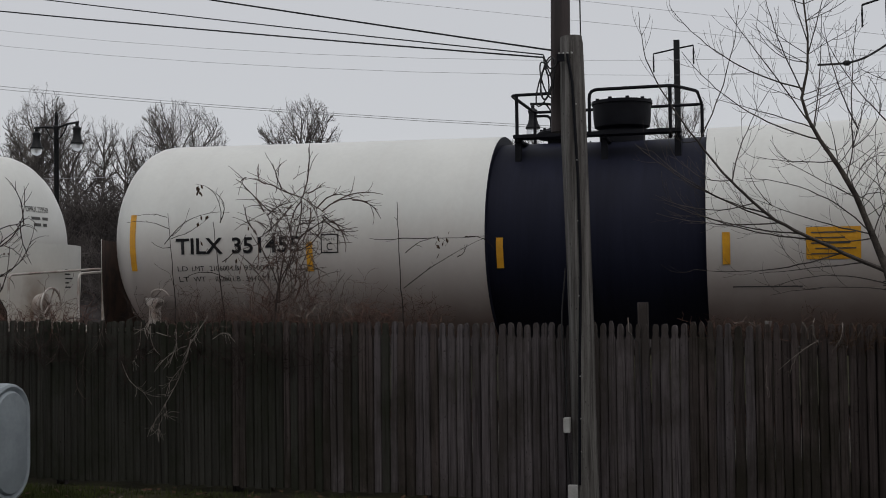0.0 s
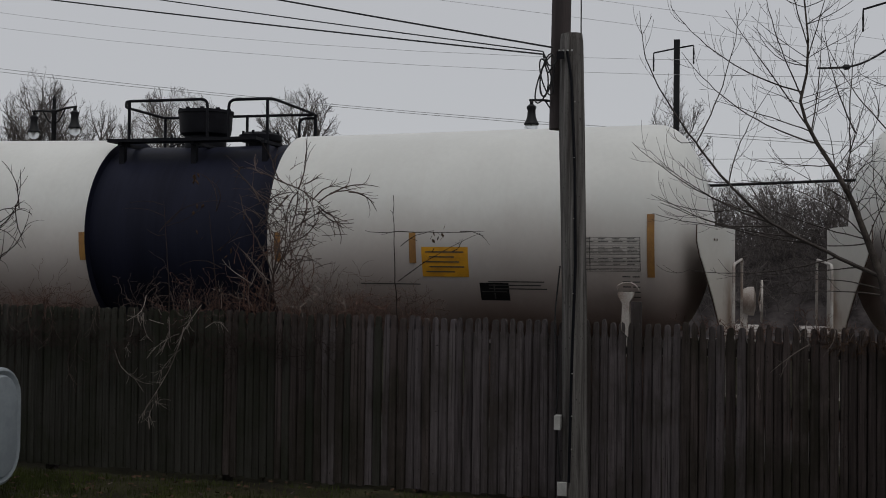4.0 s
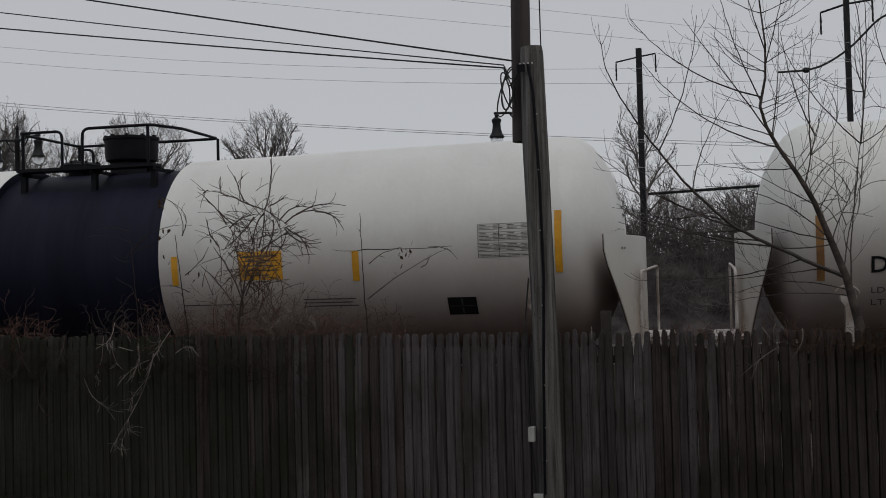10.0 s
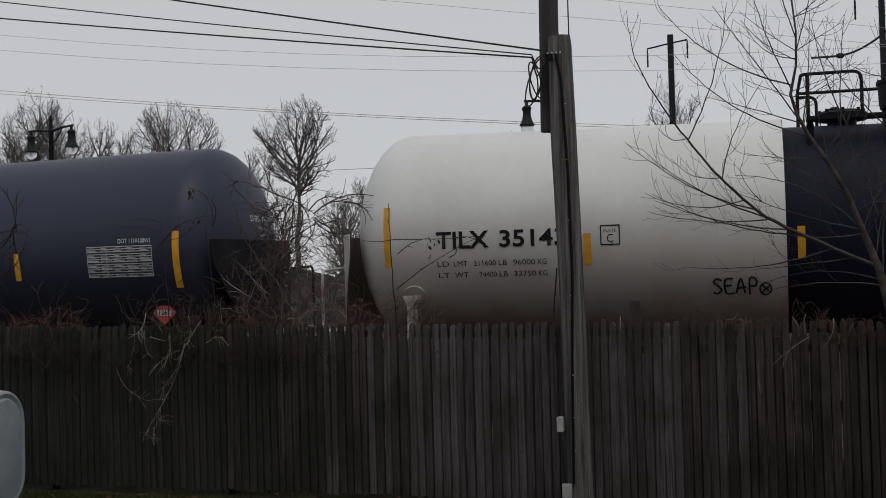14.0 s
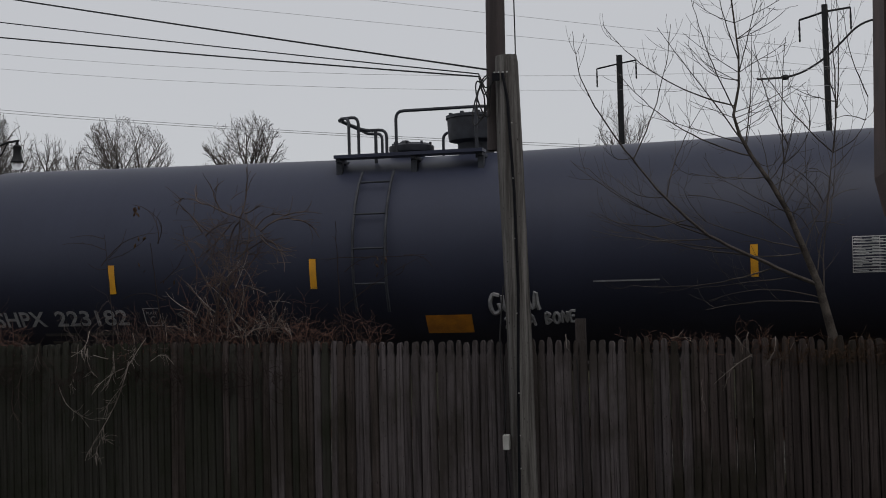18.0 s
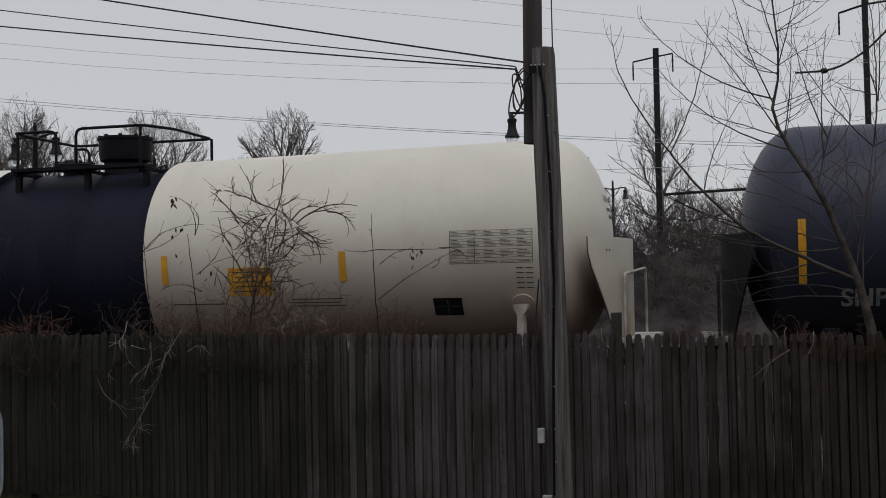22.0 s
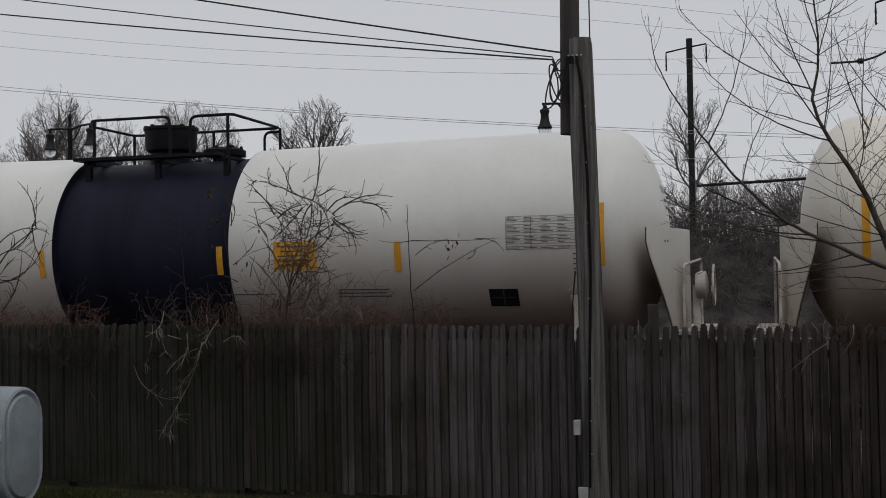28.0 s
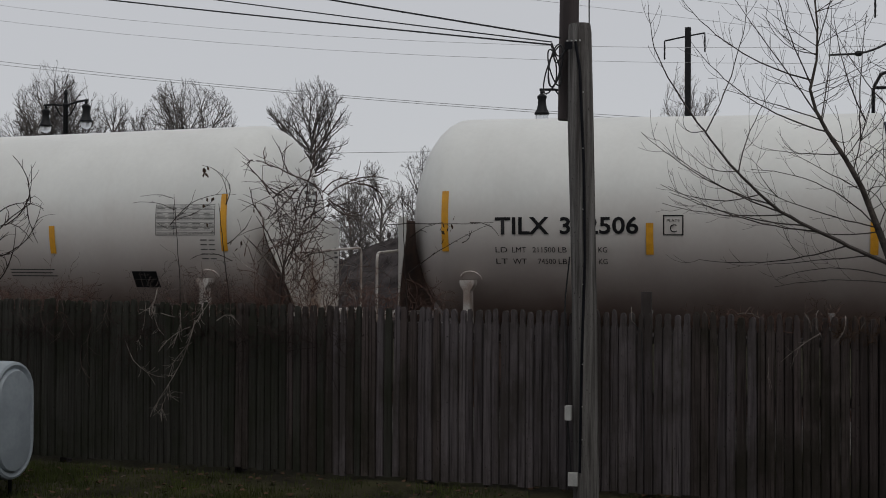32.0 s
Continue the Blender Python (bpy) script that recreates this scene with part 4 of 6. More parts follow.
graffiti(CARS[2], "SEAP", -2.75, 1.66, .135, .2, .013, 0, "ink", "black sprayed graffiti letter")
part("graffiti_ring", sprayed("O", -2.14, 1.63, 0.17, 0.17, 0.011).tube([on_side(-2.1 + .1 * k, 1.67 + .09 * k, .003) for k in (0, 1)], .011, 5).tube([on_side(-2.1 + .1 * k, 1.76 - .09 * k, .003) for k in (0, 1)], .011, 5), "ink", CARS[2], "crossed circle of black graffiti")
graffiti(CARS[3], "cuuu", 1.02, 1.68, .155, .27, .032, .1, "dull_white", "fat white sprayed graffiti letter")
graffiti(CARS[3], "2 DA BONE", 1.2, 1.48, .1, .15, .023, .08, "dull_white", "white sprayed graffiti letter")
graffiti(CARS[3], "ScuOc", -3.75, 1.64, .16, .17, .008, 0, "faded_ink", "faint grey graffiti loop")


# ---- wooden stockade fence ----
FENCE_Y = 13.0
fence = empty("fence", 0, FENCE_Y, 0, "tall weathered grey stockade picket fence", "fence", kind="structure")


def picket_mesh(rnd, w):
    """A flat picket with bevelled edges and a necked, roughly pointed head."""
    s, h = Shape(), w / 2
    tip, lean = rnd.uniform(1.965, 2.0), rnd.uniform(-.15, .15)
    cols = [(-1, .044), (-.92, .006), (-.8, -.009), (.8, -.009), (.92, .006), (1, .044)]
    rows = [(0.02, 1, 0), (0.9, 1, rnd.uniform(-.004, .004)), (1.8, 1, 0), (1.842, .72, lean * .008), (1.862, .68, lean * .01), (1.9, .76, lean * .014), (1.95, .66, lean * .02), (tip, .34, lean * .03)]
    for z, k, dx in rows:
        s.v += [(c * h * k + dx, y if c in (-1, 1) else y * (.4 + .6 * k), z + (0.01 * lean * c)) for c, y in cols]
    for j in range(len(rows) - 1):
        for i in range(5):
            s.f.append([j * 6 + i, j * 6 + i + 1, j * 6 + 7 + i, j * 6 + 6 + i])
        s.f.append([j * 6 + 5, j * 6, j * 6 + 6, j * 6 + 11])
    n = 6 * (len(rows) - 1)
    s.f.append([n + i for i in range(6)])
    s.f.append([i for i in range(6)][::-1])
    out = []
    for wood in ("picket", "brown_picket", "mossy_shaded_picket"):
        me = s.mesh("picket", True)
        me.materials.append(MAT[wood])
        out.append((w, me))
    return out


prnd = random.Random(12)
PICKETS = [picket_mesh(prnd, w) for w in (.083, .1, .094, .104, .09, .087, .097, .078, .092, .108)]
x = -14.0
while x < 5.2:
    tone = max((-4.25 - x) / 1.5, (x + .6) / 1.6) + prnd.uniform(-.75, .75)
    w, me = prnd.choice(PICKETS)[1 if tone > .1 and x > -3 else 2 if tone > .75 else 1 if tone > .1 else 0]
    ob = new("picket", me)
    ob.parent = fence
    top_z = 0.045 - 0.008 * (x + 5) + prnd.uniform(-.02, .015)
    ob.matrix_basis = pose(x + w / 2, prnd.uniform(-.006, .006), top_z, prnd.uniform(-.5, .5), prnd.uniform(-.3, .3), prnd.uniform(-5, 5))
    x += w + prnd.choice((0, .0005, .001, .001, .002, .0035))
for z in (0.35, 1.05, 1.65):
    part("fence_rail", Shape().box(-14, 5.2, .046, .09, z, z + .08), "old_rail", fence)
for x, h in ((-13.4, 1.9), (-11, 1.9), (-8.6, 1.9), (-6.2, 1.9), (-3.8, 1.9), (-1.36, 2.22), (1.0, 1.9), (3.4, 1.9)):
    part("fence_post", Shape().box(x - .055, x + .055, .094, .2, 0, h), "picket", fence)


# ---- utility pole with spliced extension ----
pole = empty("utility_pole", -2.0, 12.7, 0, "weathered wooden utility pole with a darker spliced top", "utility pole")
rndp = random.Random(4)
part("lower_pole", Shape().tube([(0.05, 0, -0.1), (0.035, 0, 1.0), (0.025, 0, 2.0), (0.003, 0, 3.0), (-.022, 0, 4.0), (-.035, 0, 5.03), (-.037, 0, 5.11)], [.142, .136, .136, .137, .142, .128, .118], 14), "pole_wood", pole, "split grey lower pole", True)
part("upper_pole", Shape().tube([(-.19, .16, 4.1), (-.17, .16, 6.0), (-.16, .16, 9.5)], [.11, .105, .09], 12), "dark_wood", pole, "dark upper pole", True)
part("conduit_wire", Shape().tube([(.0, -.14, 0.3), (.02, -.135, 1.6), (.05, -.14, 2.6), (.035, -.145, 3.6), (-.01, -.15, 4.6), (-.06, -.15, 4.9)], .017, 6), "black_steel", pole, "black cable stapled to the pole")
part("conduit_wire", Shape().tube(bent([(-.1, -.06, .2), (-.12, -.1, .6), (-.14, -.11, .9)], .1), .009, 6), "cable", pole)
part("conduit_wire", Shape().tube(bent([(-.15, -.11, 1.05), (-.12, -.1, 1.35), (-.17, -.1, 1.75), (-.18, -.06, 2.1), (-.13, -.05, 2.6)], .2), .009, 6), "cable", pole)
for z in (1.45, 2.3, 3.1, 3.75, 4.35, 1.0, .65):
    part("cable_staple", Shape().box(.022, .034, -.165, -.15, z, z + .01), "grey_box", pole)
part("junction_bracket", Shape().box(-.17, -.09, -.17, -.14, 4.82, 4.9), "black_steel", pole)
for k in range(4):
    part("bracket_bolt", Shape().box(-.15 + .045 * k, -.135 + .045 * k, -.175, -.15, 4.9, 4.915), "grey_box", pole, "pale bolt on the pole top")
part("meter_box", Shape().box(-.16, -.095, -.165, -.06, .855, 1.005), "grey_box", pole, "small white box")
part("ground_clamp", Shape().box(-.12, -.02, -.17, -.12, .16, .3), "grey_box", pole, "pale clamp near the foot")
for k, (w, hgt, lean) in enumerate(((.07, .23, .04), (.055, .2, -.05), (.075, .26, .08), (.045, .17, .0))):
    part("cable_coil", Shape().tube([(-.29 - .015 * k + w * math.cos(t) + lean * math.sin(t), -.05 + .02 * k, 4.67 - .02 * k + hgt * math.sin(t)) for t in [2 * math.pi * i / 20 for i in range(21)]], .0085, 5, False), "cable", pole, "coiled spare cable")
part("guy_wire", Shape().tube([(.04, .1, 9.0), (.05, .08, 6.0), (.06, .04, 5.02)], .008, 5), "cable", pole)


def line_between(name, a, b, sag, r, mat, label):
    pts = []
    for i in range(15):
        t = i / 14
        p = Vector(a).lerp(Vector(b), t)
        p.z -= sag * 4 * t * (1 - t)
        pts.append(p)
    return tagged(part(name, Shape().tube(pts, r, 5), mat), label, "cable", "overhead cables")


line_between("overhead_cable", (-2.23, 12.62, 4.96), (-16.6, 15.26, 8.54), 0.04, .0105, "cable", "thick black overhead service cable")
line_between("overhead_cable", (-2.33, 12.62, 4.92), (-16.6, 15.26, 7.92), 0.05, .0075, "cable", "black overhead service cable")
line_between("overhead_cable", (-2.33, 12.62, 4.89), (-16.6, 15.26, 7.52), 0.05, .0095, "cable", "black overhead service cable")
part("drip_loop", Shape().tube(bent([(-.33, -.08, 4.91), (-.26, -.1, 4.74), (-.16, -.12, 4.82)], .06), .009, 5), "cable", pole, "short looped cable end")
part("drip_loop", Shape().tube(bent([(-.33, -.08, 4.88), (-.28, -.1, 4.66), (-.14, -.13, 4.86)], .06), .009, 5), "cable", pole, "short looped cable end")
for z0, z1, sag in ((14.94, 9.17, 1.66), (14.15, 8.58, 1.45), (12.28, 6.08, .78), (12.02, 5.9, .63), (18.37, 8.23, 0), (17.15, 7.84, 0), (6.7, 6.2, .1)):
    line_between("far_wire", (-42, 38, z0), (12, 38, z1), sag, .0058 if z0 > 12.5 else .009, "thin_wire", "thin distant overhead wire")


cord = tagged(part("cord", Shape().tube([(-1.49, 12.93, 2.0), (-1.49, 12.9, 1.9), (-1.39, 12.93, 1.785), (-1.375, 12.94, 1.1), (-1.363, 12.93, .4)], .007, 5), "cable"), "thin black cord hanging down the fence", "cord")
part("cord_end", Shape().tube([(-1.5, 12.915, 2.06), (-1.493, 12.9, 1.91), (-1.45, 12.915, 1.855)], .006, 5), "cane", cord, "pale frayed cord end")

# ---- bare plants ----
def grow(s, rnd, p, d, length, r, depth, spread=0.6, lift=0.12, sides=4, segs=4, kids=(2, 4), shrink=0.68, rmin=0.002, wob=.18):
    pts, rad = [p.copy()], [r]
    q, v = p.copy(), d.normalized()
    for i in range(segs):
        v = (v + Vector((rnd.uniform(-1, 1), rnd.uniform(-1, 1), rnd.uniform(-1, 1))) * wob + Vector((0, 0, lift))).normalized()
        q = q + v * (length / segs)
        pts.append(q.copy())
        rad.append(max(rmin, r * (1 - 0.55 * (i + 1) / segs)))
    s.tube(pts, rad, sides if depth > 1 else 3, False)
    if depth <= 0:
        return
    for k in range(rnd.randint(*kids)):
        i = rnd.randint(1, segs)
        side = Vector((rnd.uniform(-1, 1), rnd.uniform(-1, 1), rnd.uniform(-.5, .8))).normalized()
        dd = (pts[i] - pts[i - 1]).normalized() * (1 - spread * .5) + side * spread
        grow(s, rnd, pts[i], dd, length * shrink * rnd.uniform(.7, 1.2), max(rmin, rad[i] * .7), depth - 1, spread, lift, sides, segs, kids, shrink, rmin, wob)


def far_tree(x, y, h, w, seed, crown=.42, stems=1, low=.27, label="bare grey winter tree beyond the railway"):
    """h: height, w: the crown's half width, crown: its half height over h, low: where the lowest limbs leave. Limbs leave the trunk in a spiral and fork three times inside a rounded outline."""
    rnd = random.Random(seed)
    t = empty("bare_tree", x, y, 0, label, "tree", "trees beyond the railway")
    leaders = []
    for n in range(stems):
        lean = rnd.uniform(-.03, .03) + (.13 * (n / (stems - 1) - .5) if stems > 1 else 0)
        foot = (n - (stems - 1) / 2) * .028 * h
        stem = [Vector((foot + lean * h * k * k + rnd.uniform(-.01, .01) * h * k, rnd.uniform(-.01, .01) * h, h * k)) for k in (0, .12, .24, .34, .44, .55, .66, .78)]
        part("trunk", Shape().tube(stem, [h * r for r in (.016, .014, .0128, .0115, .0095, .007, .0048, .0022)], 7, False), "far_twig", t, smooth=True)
        leaders.append(stem)
    c = Shape()

    def room(p, d):
        """How far the crown's rounded outline is from p along d."""
        k = (1 / w, 1 / w, 1 / (crown * h))
        q = (p.x * k[0], p.y * k[1], (p.z - (1.02 - crown) * h) * k[2])
        e = [u * v for u, v in zip(d, k)]
        ee, qe, qq = sum(u * u for u in e), sum(u * v for u, v in zip(q, e)), sum(u * u for u in q)
        return max((-qe + math.sqrt(max(qe * qe - ee * (qq - 1), 0))) / ee, .12)

    def shoot(p, d, length, r, level):
        segs = (2, 3, 4, 5)[level]
        pts, v = [p], d.normalized()
        for i in range(segs):
            v = (v + Vector((rnd.uniform(-1, 1), rnd.uniform(-1, 1), rnd.uniform(-1, 1))) * .2 + Vector((0, 0, .07))).normalized()
            pts.append(pts[-1] + v * (length / segs))
        c.tube(pts, [max(r * (1 - .7 * i / segs), .0052) for i in range(segs + 1)], 5 if level > 2 else 3, False)
        if not level:
            return
        kids = (0, 3, 4, 7)[level]
        for k in range(kids):
            u = (.22 + .78 * (k + rnd.random()) / kids) * segs
            i = min(int(u), segs - 1)
            q = pts[i].lerp(pts[i + 1], u - i)
            way = (pts[i + 1] - pts[i]).normalized()
            out = Vector((rnd.uniform(-1, 1), rnd.uniform(-1, 1), rnd.uniform(-.7, 1))).normalized()
            way = (way + out * rnd.uniform(.6, 1.15)).normalized()
            shoot(q, way, min(length * rnd.uniform(.38, .62), room(q, way) * rnd.uniform(.8, 1.12)), max(r * (.62 - .06 * u), .0058), level - 1)

    count = int(15 + 2.5 * w) + 9 * (stems - 1)
    spin = rnd.uniform(0, 6.28)
    for k in range(count):
        f = low + (.77 - low) * k / count
        stem = leaders[k % stems]
        i = min(max(sum(1 for v in stem if v.z < f * h) - 1, 0), len(stem) - 2)
        p = stem[i].lerp(stem[i + 1], min(max((f * h - stem[i].z) / (stem[i + 1].z - stem[i].z), 0), 1))
        a = spin + k * 2.4 + rnd.uniform(-.4, .4)
        rise = .3 + 1.25 * (k / count) ** 1.4 + rnd.uniform(-.15, .3)
        d = Vector((math.cos(a), math.sin(a), rise)).normalized()
        shoot(p, d, room(p, d) * rnd.uniform(.86, 1.08), h * .0062 * (1.15 - .6 * k / count), 3)
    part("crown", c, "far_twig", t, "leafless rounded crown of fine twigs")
    return t


# each row: place, height, half width of the crown
TALL_TREES = ((-41.2, 64, 13.9, 2.2), (-46, 66, 13, 2.4), (-16.7, 47, 6.6, .8), (-10.6, 66, 9, 1.6),
              (-4.0, 60, 12.6, 1.75), (-21, 50, 7.0, 1.2), (-8.5, 68, 8.6, 1.7), (0.5, 66, 8.4, 1.9), (4.5, 64, 9, 2.0))
BACK_TREES = ((2.5, 58, 7, 1.7), (-2.2, 62, 7.8, 1.6), (-6.3, 60, 7.6, 1.5), (-11.2, 57, 8, 1.4),
              (-23.2, 64, 7.6, 1.3), (-49.5, 64, 13.4, 2.2), (-25.5, 70, 8.6, 1.6))
BANK_TREES = ((-0.6, 54, 6.6, 1.6), (1.2, 57, 7.2, 1.8), (2.9, 54, 6.8, 1.7), (4.4, 58, 7.2, 1.8), (-2.4, 56, 6.8, 1.6), (6.2, 60, 7.5, 1.9),
              (-43.5, 63, 12.9, 2.2), (-47.4, 62, 13.1, 2.0), (-50, 60, 12.6, 2.5), (-45, 58, 11.9, 2.0), (-42.3, 67, 13.2, 2.2), (-53, 66, 14, 2.5),
              (-19.2, 57, 7.9, 1.5), (-17.3, 58, 8.5, 1.6), (-15.9, 56, 7.6, 1.4), (-14.6, 58, 7.0, 1.0), (-3.2, 52, 6.6, 1.4), (.4, 50, 6.2, 1.3))
for i, (x, y, h, w) in enumerate(TALL_TREES + BACK_TREES + BANK_TREES):
    far_tree(x, y, h, w, 40 + i)
far_tree(-31.6, 60, 12.75, 3.1, 91, .31, 3, .36)
far_tree(-18.25, 45, 10.1, 1.8, 46, .22, 1, .6)
far_tree(-13.75, 52, 8.4, 1.2, 98, .24, 1, .52)
far_tree(-10.15, 52, 9.1, 1.5, 99, .27, 1, .5)
far_tree(-12.75, 56, 7.3, 1.0, 100, .22, 1, .5)
far_tree(-11.9, 55, 7.0, .9, 101, .22, 1, .5)
far_tree(-22.55, 50, 9.5, 1.1, 93, .28, 1, .5)
far_tree(-38.8, 64, 13.9, 1.1, 94, .28, 1, .5)
far_tree(-35.0, 60, 12.2, 1.3, 95, .28, 1, .46)
far_tree(-37.0, 66, 12.4, 1.2, 96, .25, 1, .5)
far_tree(-40.5, 60, 14.1, 2.0, 97, .27, 4, .46)

# dark bank with scrub behind the track
bank = Shape()
brnd = random.Random(9)
xs = [-70 + 0.6 * i for i in range(168)]


def bank_height(x):
    return 3.7 - 1.3 * math.exp(-((x + 17.0) / 1.9) ** 2) + 1.7 * math.exp(-((x + 27.2) / 2.8) ** 2)


for x in xs:
    hill = bank_height(x) + brnd.uniform(-.1, .1)
    bank.v += [(x, 38, 0.15), (x + brnd.uniform(-.2, .2), 40.5, hill * .55 + brnd.uniform(-.2, .2)), (x, 43, hill), (x, 52, hill * .8)]
for i in range(len(xs) - 1):
    for k in range(3):
        bank.f.append([i * 4 + k, i * 4 + 4 + k, i * 4 + 5 + k, i * 4 + 1 + k])
tagged(part("bank", bank, "brush", smooth=True), "dark earth bank with brown scrub beyond the railway", "bank", kind="structure")
scrub = Shape()
for k in range(2300):
    x = brnd.uniform(-44, 8)
    if -19.4 < x < -14.8 and k % 6:
        x += 5.2
    if k % 5 < 2:
        x = brnd.uniform(-33, -21)
    elif k % 5 == 2:
        x = brnd.uniform(-10, 5)
    y = brnd.uniform(39.5, 46)
    if -14 < x < -6 and k % 4 == 0:
        x -= 14
    tall = .5 if -14 < x < -6 else 1
    grow(scrub, brnd, Vector((x, y, bank_height(x) * min((y - 38) / 5, 1) * .85)), Vector((brnd.uniform(-.4, .4), 0, 1)), brnd.uniform(.6, 1.7) * tall, .018, 2, .8, .03, 3, 3, (3, 4), .7, .008, .3)
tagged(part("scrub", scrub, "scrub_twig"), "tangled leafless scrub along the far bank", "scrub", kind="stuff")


# ---- street lamps and railway masts ----
def lantern(parent, x, z):
    cap = part("lantern_cap", Shape().lathe([(.205, z - .03), (.21, z), (.155, z + .09), (.12, z + .22), (.11, z + .36), (.135, z + .43), (.135, z + .47), (.05, z + .54)], 14, at=(x, 0, 0)), "lamp_metal", parent, "black bell-shaped lantern cap", True)
    part("lantern_finial", Shape().lathe([(.03, z + .51), (.055, z + .58), (.02, z + .68)], 8, at=(x, 0, 0)), "lamp_metal", cap)
    part("lantern_globe", Shape().lathe([(.165, z - .005), (.175, z - .08), (.145, z - .19), (.05, z - .25)][::-1], 14, at=(x, 0, 0)), "frosted", parent, "pale glass lantern globe", True)


def street_lamp(x, y, top, arm, sides, turn=0):
    p = empty("street_lamp", x, y, 0, "black ornamental street lamp with hanging bell lanterns", "street lamp", "street lamps")
    p.matrix_world = pose(x, y, 0, 0, 0, turn)
    part("lamp_post", Shape().lathe([(.2, 0), (.2, .4), (.11, .6), (.085, 3), (.075, top - .5), (.1, top - .45), (.1, top - .38), (.06, top - .34), (.05, top - .08), (.07, top - .03), (.02, top + .1)], 12), "lamp_metal", p, smooth=True)
    for e in sides:
        part("lamp_arm", Shape().tube([(0, 0, top - .42), (e * arm * .6, 0, top - .34), (e * arm * 1.08, 0, top - .33)], .036, 6), "lamp_metal", p)
        part("arm_brace", Shape().tube(bent([(0, 0, top - .8), (e * arm * .25, 0, top - .72), (e * arm * .55, 0, top - .36)], .15), .022, 5), "lamp_metal", p)
        lantern(p, e * arm, top - .98)
    return p


street_lamp(-21.68, 33, 7.96, 1.02, (-1, 1), -20)
street_lamp(-5.3, 32, 7.68, .83, (-1,))
street_lamp(-22.85, 43, 7.96, 1.02, (1,), -36)
street_lamp(-7.08, 50, 8.3, 0.7, (-1, 1))
street_lamp(-7.3, 68, 8.5, 0.7, (-1, 1))

mast = empty("catenary_mast", -3.15, 46, 0, "dark steel railway mast with crossarm and hanging insulators", "mast", "railway masts")
part("mast_column", Shape().box(-.11, .11, -.11, .11, 0, 11.65), "lamp_metal", mast)
part("crossarm", Shape().tube([(-.88, 0, 11.18), (0, 0, 11.33), (.63, 0, 11.42)], .03, 6), "lamp_metal", mast)
for x, z in ((-.88, 11.18), (.63, 11.42)):
    part("insulator", Shape().lathe([(.02, z - .72), (.036, z - .68), (.026, z - .6), (.036, z - .5), (.026, z - .4), (.036, z - .3), (.02, z)], 8, at=(x, 0, 0)), "lamp_metal", mast)
mast2 = empty("catenary_mast", 3.92, 40, 0, "dark steel railway mast with crossarm and bracket", "mast", "railway masts")
part("mast_column", Shape().box(-.09, .09, -.09, .09, 0, 11.65), "lamp_metal", mast2)
part("crossarm", Shape().tube([(-.8, 0, 11.2), (0, 0, 11.42), (.8, 0, 11.5)], .034, 6), "lamp_metal", mast2)
part("bracket_arm", Shape().tube([(0, 0, 5.75), (-6.5, 0, 5.55)], .05, 6), "lamp_metal", mast2)
for x, z in ((-.8, 11.2), (.8, 11.5)):
    part("insulator", Shape().lathe([(.02, z - .72), (.036, z - .68), (.026, z - .6), (.036, z - .5), (.026, z - .4), (.036, z - .3), (.02, z)], 8, at=(x, 0, 0)), "lamp_metal", mast2)
part("feeder_cable", Shape().tube(bent([(2.6, 0, 11.0), (1.2, 0, 11.1), (0, 0, 9.9), (-1.0, 0, 9.35), (-2.2, 0, 9.35)], .6, 6), .035, 6), "cable", mast2, "thick sagging feeder cable", True)
part("cable_clamp", Shape().lathe([(.04, -.12), (.09, -.06), (.09, .06), (.04, .12)], 8, axis="x", at=(-1.3, 0, 9.36)), "lamp_metal", mast2)


# ---- the leaning tree behind the fence ----
tree = empty("bare_tree", 1.32, 13.6, 0, "leaning bare tree with arching thin branches behind the fence", "tree")
tp = [(0.1, 0, 0), (0.05, 0, 1.2), (0.02, 0, 1.98), (-.1, 0, 2.51), (-.25, 0, 2.93), (-.41, 0, 3.36), (-.58, 0, 3.68), (-.77, 0, 3.98), (-.89, 0, 4.22), (-.95, 0, 4.45),
      (-.88, .05, 4.78), (-.87, .05, 5.15), (-.93, .1, 5.8), (-.9, .1, 6.5), (-.95, .1, 7.2)]
part("trunk", Shape().tube(tp, [.074, .065, .053, .043, .036, .030, .026, .022, .019, .017, .0135, .011, .009, .007, .004], 10), "bark", tree, "leaning grey trunk", True)
trnd = random.Random(21)


def curving(x, y, z, angle, length, curl, wob):
    """Points of a shoot from x, z at an angle (0: towards +x, 90: up) that bends by curl degrees a metre."""
    n, a, v = max(6, int(length / .12)), radians(angle), [Vector((x, y, z))]
    for i in range(n):
        a += radians(curl) * length / n + trnd.uniform(-wob, wob)
        v.append(v[-1] + Vector((math.cos(a), trnd.uniform(-.1, .1), math.sin(a))) * length / n)
    return v


